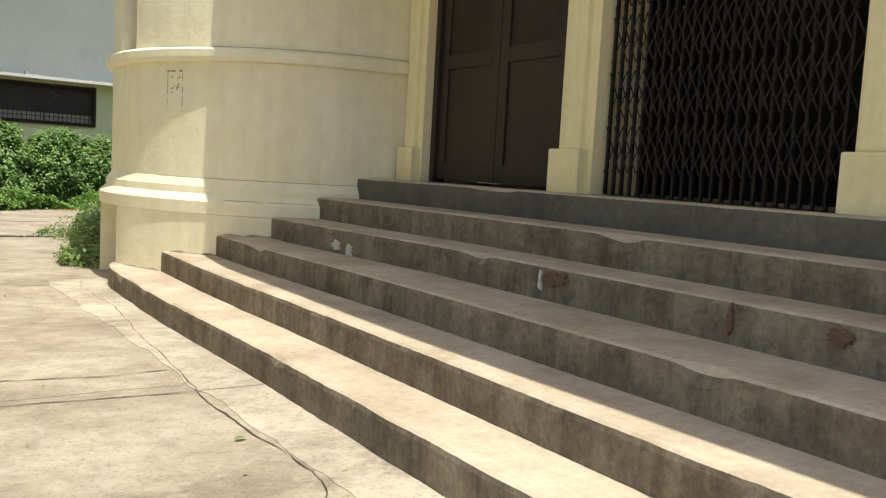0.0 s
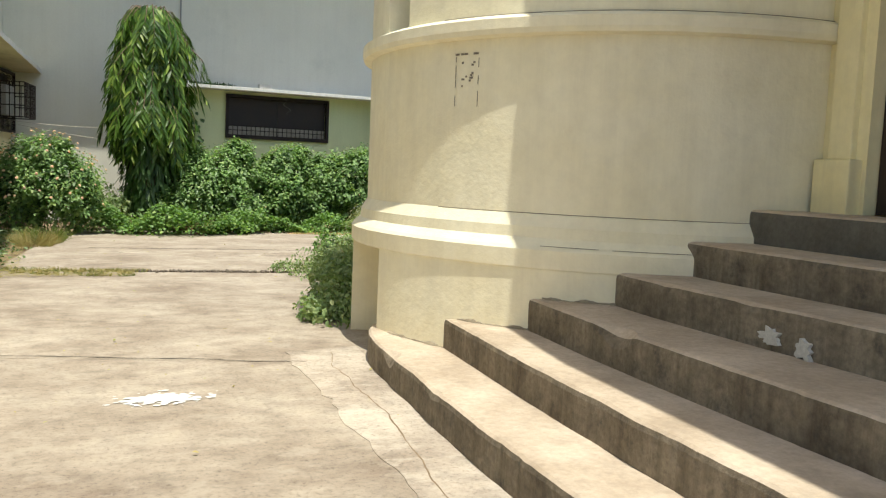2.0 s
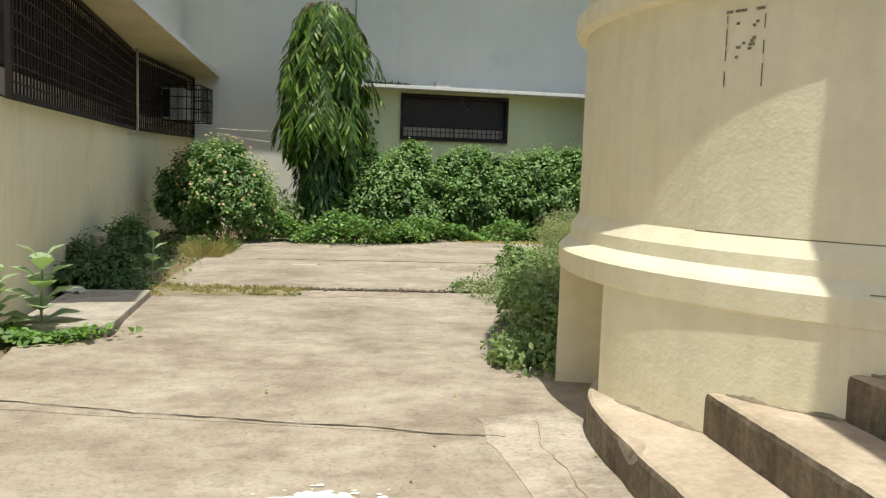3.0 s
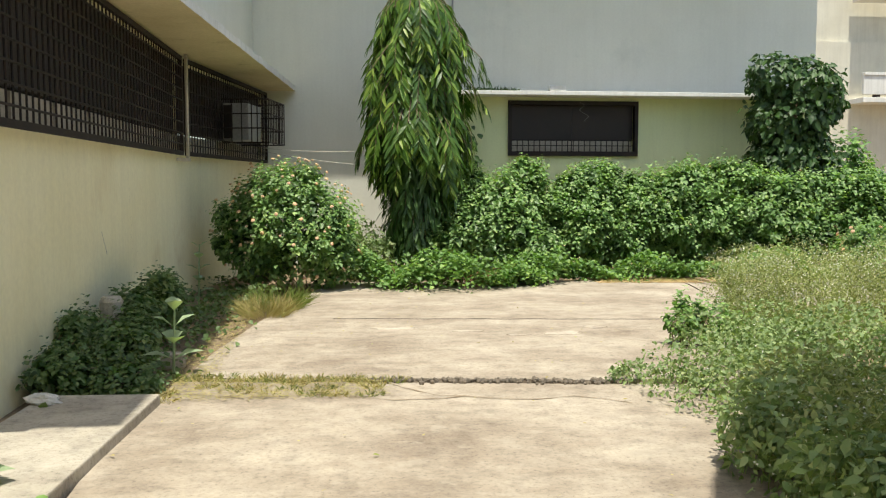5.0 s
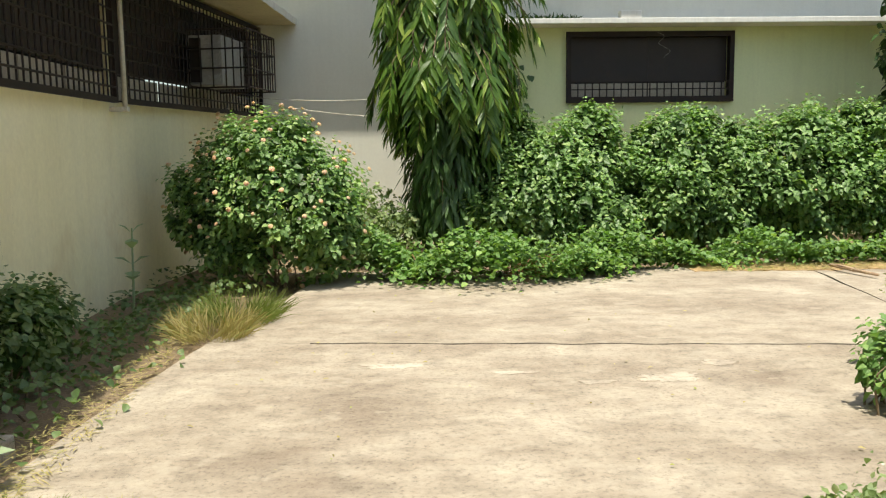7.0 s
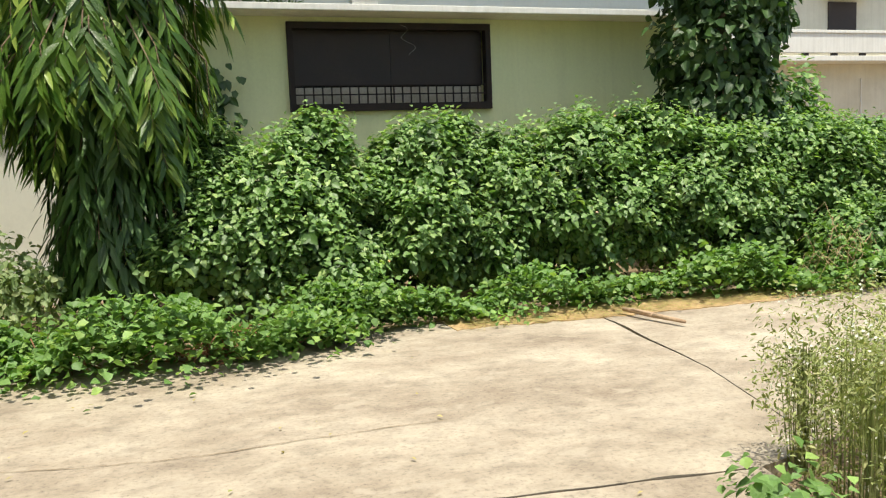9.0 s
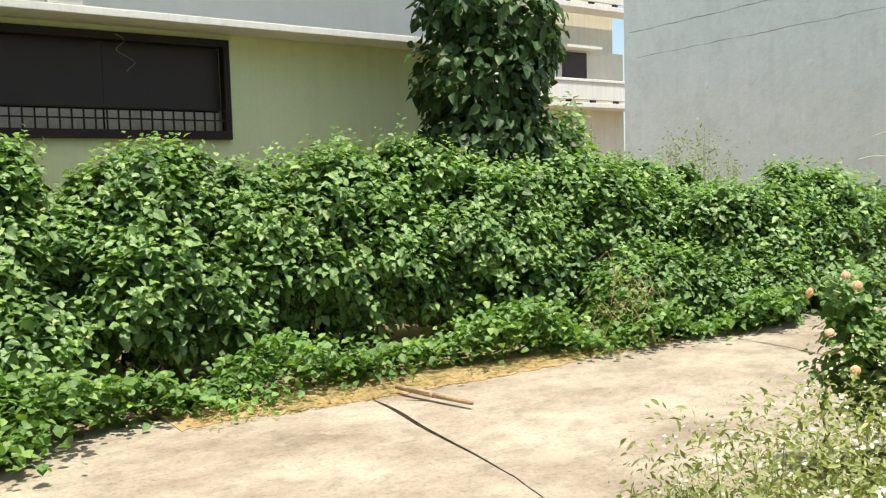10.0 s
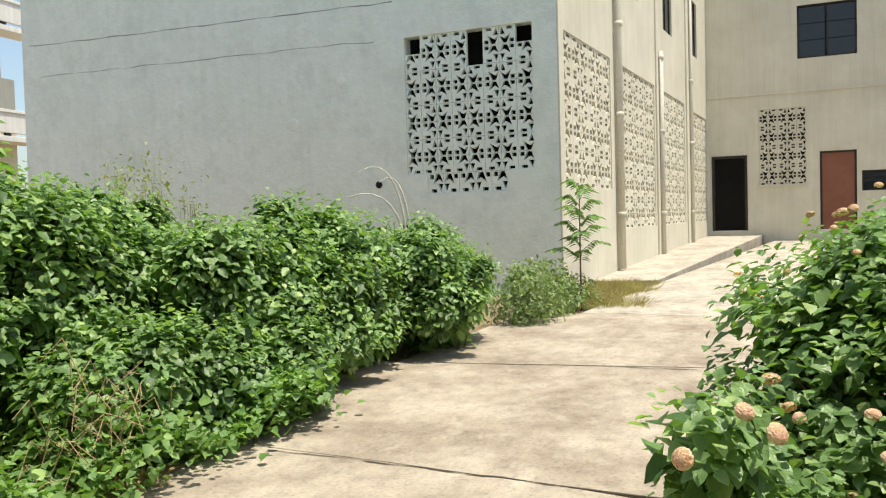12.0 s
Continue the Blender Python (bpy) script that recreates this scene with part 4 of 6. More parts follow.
def dark_window(m, y0, y1, z0, z1, name="window_3"):
    """Steel casement in the local plane x = 0: frame, mullions and dark panes."""
    t = thing(name, "dark glazed steel casement window", "window", m @ Vector((0, y0, z0)), kind="structure")
    bm = bmesh.new()
    for a, b, c, d in ((y0, y1, z0, z0 + 0.05), (y0, y1, z1 - 0.05, z1), (y0, y0 + 0.05, z0 + 0.05, z1 - 0.05), (y1 - 0.05, y1, z0 + 0.05, z1 - 0.05), ((y0 + y1) / 2 - 0.025, (y0 + y1) / 2 + 0.025, z0 + 0.05, z1 - 0.05)):
        box(bm, 0.05, 0.11, a, b, c, d, m)
    part("window_frame", bm, STEEL_DARK, t)
    for k in range(2):
        a = y0 + 0.05 + k * (y1 - y0) / 2
        for j in range(3):
            c = z0 + 0.05 + j * (z1 - z0 - 0.1) / 3
            part("pane", one_box(0.07, 0.08, a, a + (y1 - y0) / 2 - 0.07, c, c + (z1 - z0 - 0.1) / 3 - 0.02, m), GLASS, t)


GLASS, gnt, gb = mat_base("dark_glass")
gb.inputs["Base Color"].default_value = (0.02, 0.024, 0.026, 1)
gb.inputs["Roughness"].default_value = 0.08
dark_window(MB @ pose(15.8, 0, 0), -4.46, -2.77, 5.95, 7.6)
dark_window(MB @ pose(15.8, 0, 0), -6.1, -4.56, 1.76, 2.38)
for a, b, c, d in UPWIN:
    dark_window(MB @ SWAP, a, b, c, d)
t = thing("door_2", "closed red-brown painted wooden door", "door", MB @ Vector((15.9, -3.9, 0.6)), kind="structure")
part("leaf", one_box(15.88, 15.93, -4.36, -3.44, 0.62, 2.97, MB, 0.006), RED_DOOR, t)
bm = bmesh.new()
for a, b, c, d in ((-4.42, -4.36, 0.6, 3.03), (-3.44, -3.38, 0.6, 3.03), (-4.36, -3.44, 2.97, 3.03)):
    box(bm, 15.85, 15.96, a, b, c, d, MB)
part("door_frame", bm, WOOD_DARK, t)
part("lintel_shade", one_box(15.70, 15.80, -4.1, -3.7, 3.10, 3.15, MB), WALL_BEIGE, t)
t = thing("door_3", "open doorway with a dark wooden frame and unlit hall", "doorway", MB @ Vector((15.85, -0.7, 0.6)), kind="structure")
bm = bmesh.new()
for a, b, c, d in ((-1.24, -1.16, 0.6, 3.03), (-0.22, -0.14, 0.6, 3.03), (-1.16, -0.22, 2.95, 3.03)):
    box(bm, 15.78, 15.96, a, b, c, d, MB)
part("door_frame", bm, WOOD_DARK, t)

# raised walk along the side wall
WK = thing("walkway", "raised pale concrete walk along the house wall", "pavement", MB @ Vector((8, -0.8, 0)), kind="structure")
bm = bmesh.new()
P8 = [(1.7, -0.001), (1.9, -1.15), (15.79, -1.7), (15.79, -0.001)]
lo = [bm.verts.new(MB @ Vector((x, y, -0.1))) for x, y in P8]
hi = [bm.verts.new(MB @ Vector((x, y, 0.06 + 0.028 * (x - 1.7)))) for x, y in P8]
bm.faces.new(hi[::-1])
bm.faces.new(lo)
for i in range(4):
    bm.faces.new((lo[i], hi[i], hi[(i + 1) % 4], lo[(i + 1) % 4]))
bmesh.ops.recalc_face_normals(bm, faces=bm.faces)
part("walk_slab", bm, CONCRETE_PALE, WK)

# pipes and piers on the side wall
for x, r, z1 in ((3.72, 0.075, 9.4), (7.95, 0.06, 5.2), (12.3, 0.05, 9.4)):
    t = thing("drain_pipe", "pale painted upright drain pipe on the house wall", "pipe", MB @ Vector((x, -0.1, 0)))
    part("pipe", rod(bmesh.new(), MB @ Vector((x, -0.09, 0.15)), MB @ Vector((x, -0.09, z1)), r, n=14), PIPE, t, smooth=True)
    for z in (1.2, 3.2, 5.0):
        part("collar", rod(bmesh.new(), MB @ Vector((x, -0.09, z)), MB @ Vector((x, -0.09, z + 0.1)), r + 0.012, n=14), PIPE, t, smooth=True)
for x in (3.9, 7.9, 12.1):
    part("pier", one_box(x - 0.22, x + 0.22, -0.04, -0.001, 0.1, 9.4, MB, 0.004), WALL_BEIGE, GB)


# pierced screen blocks
def screen_block(w, h, flip_y, flip_z):
    """A pierced cement block: a thick plate with a hooked slot, a spike and two small square holes."""
    holes = (((0.44, 0.05), (0.80, 0.05), (0.80, 0.22), (0.44, 0.22)),
             ((0.17, 0.05), (0.36, 0.48), (0.03, 0.48)),
             ((0.03, 0.54), (0.30, 0.71), (0.70, 0.46), (0.48, 0.97), (0.22, 0.97)),
             ((0.63, 0.73), (0.91, 0.73), (0.91, 0.95), (0.63, 0.95)))
    bm = bmesh.new()
    edges = []
    for loop in (((0, 0), (1, 0), (1, 1), (0, 1)),) + holes:
        vs = [bm.verts.new((0, w * (1 - u if flip_y else u), h * (1 - v if flip_z else v))) for u, v in loop]
        edges += [bm.edges.new((vs[a], vs[(a + 1) % len(vs)])) for a in range(len(vs))]
    bmesh.ops.triangle_fill(bm, use_beauty=True, edges=edges)
    r = bmesh.ops.extrude_face_region(bm, geom=bm.faces[:])
    bmesh.ops.translate(bm, vec=(0.07, 0, 0), verts=[g for g in r["geom"] if isinstance(g, bmesh.types.BMVert)])
    bmesh.ops.recalc_face_normals(bm, faces=bm.faces[:])
    me = bpy.data.meshes.new("screen_block")
    bm.to_mesh(me)
    bm.free()
    return me


def screen(name, label, m, y0, y1, z0, z1, nw, nh, material, skip=()):
    """A wall opening filled with pierced blocks, in the local plane x = 0."""
    t = thing(name, label, "block screen", m @ Vector((0, y0, z0)), kind="structure")
    kinds = {}
    for a in (0, 1):
        for b in (0, 1):
            kinds[a, b] = screen_block((y1 - y0) / nw - 0.006, (z1 - z0) / nh - 0.006, a, b)
            kinds[a, b].materials.append(material)
    for i in range(nw):
        for j in range(nh):
            if (i, j) in skip:
                continue
            ob = new("block", kinds[i % 2, j % 2])
            ob.parent = t
            ob.matrix_parent_inverse = t.matrix_basis.inverted()
            ob.matrix_basis = m @ pose(0.0, y0 + (y1 - y0) * i / nw + 0.003, z0 + (z1 - z0) * j / nh + 0.003)


screen("block_screen", "pierced grey cement block screen with broken holes", MB @ pose(0.03, 0, 0), 0.42, 2.79, 2.05, 4.45, 8, 8, WALL_GREY, skip=((7, 7), (3, 7), (0, 7), (3, 6)))
screen("block_screen", "pierced grey cement blocks below the main screen", MB @ pose(0.03, 0, 0), 0.9, 2.40, 1.70, 2.05, 5, 1, WALL_GREY)
for a, b, c, d in PANELS:
    screen("block_screen", "pierced beige cement block screen in the side wall", MB @ SWAP @ pose(0.02, 0, 0), a, b, c, d, 6, max(6, round((d - c) / 0.32)), WALL_BEIGE)
screen("block_screen", "pierced beige cement block screen by the doors", MB @ pose(15.82, 0, 0), -3.0, -1.6, 2.04, 4.45, 5, 8, WALL_BEIGE)

# ---- distant house beyond the gap ----
DH = thing("distant_house", "cream and yellow house with white balconies", "house", (32, 35, 0))
part("wall", one_box(20, 35.2, 34, 44, -0.1, 7.6), WALL_BEIGE, DH)
part("upper_storey", one_box(20, 34.7, 34.2, 44, 7.6, 12.5), WALL_BEIGE, DH)
for z in (4.85, 9.3):
    bal = part("balcony", one_box(24, 35.6, 32.9, 34.0, z, z + 0.22, None, 0.02), WHITE_PAINT, DH, "white balcony slab")
    part("parapet", one_box(24, 35.6, 32.9, 33.05, z + 0.34, z + 1.15, None, 0.02), WHITE_PAINT, bal)
    part("coping", one_box(24, 35.65, 32.85, 33.1, z + 1.15, z + 1.28, None, 0.02), WHITE_PAINT, bal)
    for k in range(8):
        part("post", one_box(24.5 + 1.5 * k, 24.8 + 1.5 * k, 32.95, 33.05, z + 0.22, z + 0.34), WOOD_DARK, bal)
t = part("window", one_box(31.2, 32.7, 33.93, 33.999, 6.1, 7.5), WOOD_DARK, DH, "dark shuttered window")
part("sunshade", one_box(30.9, 33.1, 33.3, 33.999, 7.6, 7.72), WHITE_PAINT, DH)
part("door", one_box(33.0, 33.06, 33.95, 33.999, 0, 4.2), WHITE_PAINT, DH)

# ---- plants ----
HEDGE = "hedge shrubs"


def hedge_blobs(x, y, w, d, h, k):
    """Overlapping clumps that fill a block of hedge with an uneven crest and deep gaps between them."""
    out = [(x + w / 2, y + d * 0.6, h * 0.42, w * 0.5, d * 0.42, h * 0.45)]
    for i in range(k):
        f = random.random()
        top = h * (0.95 + 0.22 * noise.noise(Vector((x + f * w, y, 4)) * 1.9))
        r = random.uniform(0.22, 0.36)
        g = random.random()
        zc = (0.22 + 0.62 * g) * h
        rz = random.uniform(0.2, 0.32)
        out.append((x + f * w, y + d * (0.22 + 0.32 * g + 0.25 * random.random()), min(zc, top - rz), r, r * 0.95, rz))
    return out


for x, y, w, d, h, n in ((3.3, 9.75, 1.7, 1.5, 1.74, 13500), (4.8, 9.8, 1.7, 1.5, 1.78, 14500), (6.3, 9.75, 1.6, 1.5, 1.92, 14500), (7.7, 9.6, 1.6, 1.5, 1.76, 14500), (9.1, 9.5, 1.5, 1.5, 1.70, 13000)):
    bush("hedge_shrub", "dense green lantana shrub in an overgrown hedge", (x + w / 2, y + d / 2, -0.05), hedge_blobs(x, y, w, d, h, 16), n, 0.088, LEAF, "shrub", 4, HEDGE, rough=14)
for x, y, w, d, h, n in ((10.3, 9.9, 1.4, 1.6, 1.70, 8500), (10.5, 8.9, 1.5, 1.3, 1.50, 9000), (11.5, 8.7, 1.5, 1.3, 1.60, 9000), (12.3, 9.2, 1.5, 1.4, 1.40, 7000), (12.9, 8.3, 1.5, 1.1, 1.28, 8000), (13.9, 8.9, 1.6, 1.6, 1.2, 5500)):
    bush("hedge_shrub", "rounded green shrub crowding the edge of the drive", (x + w / 2, y + d / 2, -0.05), hedge_blobs(x, y, w, d, h, 12), int(n * 1.25), 0.086, LEAF, "shrub", 0, HEDGE, rough=10)


for x, y, w, d, h, n in ((8.9, 9.0, 1.3, 0.9, 0.78, 5000), (9.9, 8.9, 1.2, 0.8, 0.72, 4600)):
    bush("hedge_shrub", "low green shrub trailing onto the drive edge", (x + w / 2, y + d / 2, -0.05), hedge_blobs(x, y, w, d, h, 9), n, 0.075, LEAF, "shrub", 0, HEDGE, rough=6)


def creeper(name, label, pts, n, h, size=0.06, material=None, wide=0.5):
    """Low ground creeper along a line of (x, y)."""
    t = thing(name, label, "creeper", (*pts[0], -0.05), kind="stuff")
    pts = np.array(pts, float)
    seg = rng.integers(0, len(pts) - 1, n)
    f = rng.random(n)[:, None]
    c = pts[seg] * (1 - f) + pts[seg + 1] * f
    c += rng.normal(size=(n, 2)) * wide * 0.42 * (1 + 0.25 * np.sin(c[:, :1] * 2.3))
    hh = h * (0.72 + 1.1 * np.array([noise.noise(Vector((a * 1.7, b * 1.7, 8))) for a, b in c]))
    z = np.maximum(0.015, hh) * np.sqrt(rng.random(n))
    P = np.c_[c, z]
    N = unit(np.c_[rng.normal(size=(n, 2)) * 0.5, np.full(n, 0.9)])
    D = rng.normal(size=(n, 3))
    D = unit(D - N * np.sum(D * N, 1, keepdims=True))
    L = size * rng.uniform(0.6, 1.3, n)
    leaves("creeper_leaves", P, D, N, L, L * 0.85, material or LEAF_CREEPER, t)
    return t


creeper("ground_creeper", "bright green creeper spreading over the slab edge", [(1.8, 9.1), (2.9, 8.8), (3.9, 8.95), (4.6, 9.3)], 7000, 0.40, wide=0.55)
creeper("ground_creeper", "bright green creeper under the hedge front", [(4.4, 9.35), (5.4, 9.5), (6.4, 9.6), (7.4, 9.55)], 4200, 0.34, wide=0.4)
creeper("ground_creeper", "bright green creeper heaped below the shrubs", [(7.5, 9.45), (8.6, 9.35), (9.5, 9.2), (10.5, 8.9)], 5200, 0.42, wide=0.42)
creeper("ground_creeper", "shaded creeper over the bed along the wall", [(0.25, 3.4), (0.3, 5.5), (0.45, 7.5), (0.6, 9.5)], 2600, 0.12, 0.05, material=LEAF_BED_SHADE, wide=0.5)


def mast_tree(x, y, h):
    """A narrow weeping mast tree: straight trunk, drooping boughs, long hanging leaves."""
    t = thing("mast_tree", "narrow weeping mast tree with long drooping leaves", "tree", (x, y, -0.05))
    bm = bmesh.new()
    rod(bm, (x, y, -0.05), (x + 0.03, y, h * 0.55), 0.07, 0.05, 9)
    rod(bm, (x + 0.03, y, h * 0.55), (x + 0.05, y, h * 0.97), 0.05, 0.012, 9)
    part("trunk", bm, BARK, t)
    bm = bmesh.new()
    P, D, N = [], [], []
    ZS, RS = (0.3, 0.6, 1.2, 2.0, 2.8, 3.5, 3.8, 4.0), (0.28, 0.36, 0.52, 0.80, 0.86, 0.80, 0.70, 0.48)
    low = []
    for k in range(330):
        z = 0.35 + (h - 0.35) * rng.random() ** 0.72
        a = rng.random() * math.tau
        reach = float(np.interp(z, ZS, RS)) * rng.uniform(0.62, 1.08) * (1 + 0.3 * noise.noise(Vector((math.cos(a) * 1.5, math.sin(a) * 1.5, z * 1.3))))
        out = Vector((math.cos(a), math.sin(a), 0))
        s = Vector((x, y, min(z + 0.30, h)))
        m = s + out * reach * 0.55 + Vector((0, 0, 0.10))
        e = Vector((x, y, z)) + out * reach * 0.95
        tip = e + out * 0.05 + Vector((rng.normal() * 0.05, rng.normal() * 0.05, -rng.uniform(0.25, 0.5)))
        rod(bm, s, m, 0.011, 0.008, 4)
        rod(bm, m, e, 0.008, 0.005, 4)
        rod(bm, e, tip, 0.005, 0.002, 4)
        side = Vector((-out.y, out.x, 0))
        for i in range(26 if z > 1.35 else 14):
            u = i / 25 if z > 1.35 else i / 13
            p = m.lerp(e, u / 0.4) if u < 0.4 else e.lerp(tip, (u - 0.4) / 0.6)
            sg = 1 if i % 2 else -1
            d = side * sg * rng.uniform(0.35, 0.75) + out * rng.uniform(0.05, 0.5) + Vector((0, 0, -rng.uniform(0.55, 0.95)))
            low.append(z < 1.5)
            P.append(p)
            D.append(d)
            N.append(out * 0.8 + side * sg * -0.3 + Vector((rng.normal() * 0.25, rng.normal() * 0.25, 0.6)))
    tagged(part("bough_tangle", bm, BARK, t), kind="stuff")
    L = rng.uniform(0.13, 0.25, len(P))
    low, P, D, N = np.array(low), np.array(P), np.array(D), unit(np.array(N))
    leaves("crown", P[~low], D[~low], N[~low], L[~low], L[~low] * 0.24, LEAF_ASHOKA, t, 0.1, 0.22, 0.4)
    # Below 1.5 m the crown's self-shade is put into a darker green.
    leaves("lower_crown", P[low], D[low], N[low], L[low], L[low] * 0.24, LEAF_DARK, t, 0.1, 0.22, 0.4, label="lower leaves in a green darkened for self-shade")
    # Dark core leaves paint the shade around the trunk.
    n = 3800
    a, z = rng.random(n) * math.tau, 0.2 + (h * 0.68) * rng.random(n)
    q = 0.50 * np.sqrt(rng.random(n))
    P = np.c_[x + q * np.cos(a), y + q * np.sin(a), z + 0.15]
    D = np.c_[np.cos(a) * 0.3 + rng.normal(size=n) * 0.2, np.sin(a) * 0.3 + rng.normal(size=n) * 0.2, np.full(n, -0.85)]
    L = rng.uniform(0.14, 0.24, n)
    leaves("inner_shade_leaves", P, D, np.c_[np.cos(a), np.sin(a), np.full(n, 0.4)], L, L * 0.25, LEAF_DARK, t, 0.1, 0.1, 0.4)


mast_tree(2.9, 10.5, 4.02)

t = thing("wall_creeper", "dark creeper climbing the green wall by the tree", "creeper", (3.75, 12.4, -0.05))
n = 420
P = np.c_[3.75 + rng.normal(size=n) * 0.16, np.full(n, 12.5) - rng.random(n) * 0.1, 0.4 + 1.95 * rng.random(n) ** 0.8]
D = unit(np.c_[rng.normal(size=n) * 0.5, np.full(n, -0.3), np.full(n, -0.7)])
leaves("hanging_leaves", P, D, unit(np.c_[rng.normal(size=n) * 0.3, np.full(n, -1.0), np.full(n, 0.5)]), rng.uniform(0.08, 0.15, n), rng.uniform(0.06, 0.10, n), LEAF_CLIMBER, t)["kind"] = "stuff"
bm = bmesh.new()
for k in range(5):
    rod(bm, (3.65 + 0.06 * k, 12.54, -0.05), (3.5 + 0.13 * k, 12.53, 1.6 + 0.15 * (k % 3)), 0.008, 0.003, 5)
part("vine_tangle", bm, BARK, t)["kind"] = "stuff"

# tree smothered in a climber
IVY = [(9.2, 11.2, 1.6, 0.66, 0.6, 0.9), (9.1, 11.2, 2.4, 0.60, 0.6, 0.6), (9.25, 11.15, 2.95, 0.62, 0.6, 0.42), (8.85, 11.15, 3.1, 0.4, 0.4, 0.34), (9.7, 11.2, 2.75, 0.34, 0.34, 0.3), (9.2, 11.2, 0.8, 0.66, 0.66, 0.9)]
t = thing("climber_tree", "dark tree smothered in a broad-leaved climber", "tree", (9.15, 11.2, -0.05))
part("trunk", rod(bmesh.new(), (9.15, 11.2, -0.05), (9.2, 11.2, 3.4), 0.09, 0.04, 9), BARK, t)
P, O = cloud(IVY, 6500)
D, N = leaf_dirs(O, 0.25, 0.6)
L = 0.12 * rng.uniform(0.6, 1.3, len(P))
leaves("crown", P, D, N, L, L * 0.75, LEAF_CLIMBER, t, droop=0.3)
bush("hedge_shrub", "bright green shrub behind the climber tree", (10.3, 11.6, -0.05), [(10.2, 11.6, 1.2, 0.6, 0.6, 1.0), (10.5, 11.4, 0.8, 0.6, 0.6, 0.8)], 3000, 0.12, LEAF_CREEPER, "shrub", 0, HEDGE)

# flowering shrub by the left wall
bush("lantana_bush", "tall lantana bush dotted with pale pink flowers", (1.2, 8.85, -0.05), [(1.2, 8.9, 0.85, 0.75, 0.7, 0.65), (0.75, 8.9, 0.7, 0.45, 0.5, 0.6), (1.6, 8.8, 0.65, 0.4, 0.45, 0.55), (1.1, 8.9, 1.25, 0.5, 0.5, 0.35)], 9500, 0.072, LEAF, "bush", 130, scale=1.8, rough=22)

# the near lantana beside the drive
bush("lantana_bush", "large lantana bush with pink and yellow flower heads", (8.2, 5.85, -0.05), [(8.2, 5.92, 0.62, 0.52, 0.5, 0.50), (8.6, 5.6, 0.78, 0.66, 0.6, 0.55), (7.8, 6.08, 0.36, 0.33, 0.32, 0.32), (8.35, 5.8, 0.96, 0.34, 0.32, 0.28), (9.1, 5.4, 0.74, 0.65, 0.6, 0.52), (8.05, 5.7, 0.6, 0.45, 0.4, 0.4)], 25000, 0.052, LEAF, "bush", 130, stem_n=24, up=1.0, width=0.82, scale=1.3, inner=0.15)
bush("lantana_bush", "straggling lantana branch with pink flower heads", (7.55, 6.3, -0.05), [(7.42, 6.42, 0.78, 0.15, 0.14, 0.13), (7.55, 6.3, 0.5, 0.25, 0.22, 0.28), (7.38, 6.38, 0.55, 0.15, 0.15, 0.2)], 1500, 0.050, LEAF, "bush", 16, stem_n=7, up=1.1, width=0.82, inner=0.1, scale=1.5)


def weed(name, label, blobs, n, size, material, white=0, kind="", sprigs=60, width=0.32):
    """Airy weeds: thin branching sprigs with small leaves and tiny flowers."""
    b0 = blobs[0]
    blobs = list(blobs)
    for _ in range(3 * len(blobs)):
        b = blobs[int(rng.integers(len(blobs)))]
        u = unit(rng.normal(size=3) + np.array([0, 0, 0.6]))
        r = rng.uniform(0.25, 0.42)
        blobs.append((b[0] + u[0] * b[3] * 0.8, b[1] + u[1] * b[4] * 0.8, max(0.05, b[2] + u[2] * b[5] * 0.75), b[3] * r, b[4] * r, b[5] * r))
    t = thing(name, label, "weeds", (b0[0], b0[1], -0.05), kind=kind)
    bm = bmesh.new()
    for k in range(sprigs):
        b = blobs[int(rng.integers(len(blobs)))]
        g = np.clip(rng.normal(size=4), -1.2, 1.2)
        a = Vector((b[0] + g[0] * b[3] * 0.4, b[1] + g[1] * b[4] * 0.4, -0.05))
        e = Vector((a.x + g[2] * b[3] * 0.3, a.y + g[3] * b[4] * 0.3, b[2] + b[5] * rng.uniform(0.3, 0.95)))
        rod(bm, a, e, 0.004, 0.0015, 3)
    part("sprigs", bm, LEAF_WEED, t)
    P, O = cloud(blobs, n, (0.3, 1.12))
    D, N = leaf_dirs(O, 0.3, 1.2)
    L = size * rng.uniform(0.5, 1.5, len(P))
    leaves("leaves", P, D, N, L, L * width, material, t)
    if white:
        P, O = cloud(blobs, white, (0.85, 1.15))
        D = unit(rng.normal(size=P.shape))
        leaves("flowers", P, D, O, np.full(len(P), 0.012), np.full(len(P), 0.012), PETAL_WHITE, t, label="tiny white flowers")
    return t


weed("parthenium_weeds", "airy yellow-green weeds with tiny white flowers", [(5.75, 5.5, 0.36, 0.42, 0.45, 0.42), (6.25, 5.25, 0.34, 0.6, 0.6, 0.42), (6.9, 5.0, 0.38, 0.7, 0.6, 0.44), (5.75, 4.7, 0.36, 0.5, 0.6, 0.44), (6.15, 6.0, 0.18, 0.28, 0.3, 0.24), (6.9, 5.75, 0.26, 0.4, 0.3, 0.33)], 52000, 0.024, LEAF_WEED, 7500, sprigs=240)
weed("verge_weeds", "low green weeds spreading over the slab edge", [(4.45, 2.9, 0.08, 0.6, 0.6, 0.24), (5.0, 3.7, 0.15, 0.65, 0.55, 0.30), (4.45, 2.0, 0.08, 0.45, 0.5, 0.22), (5.2, 2.8, 0.2, 0.6, 0.8, 0.35), (4.0, 3.35, 0.03, 0.35, 0.15, 0.1)], 23000, 0.032, LEAF_VERGE, 700, width=0.62)
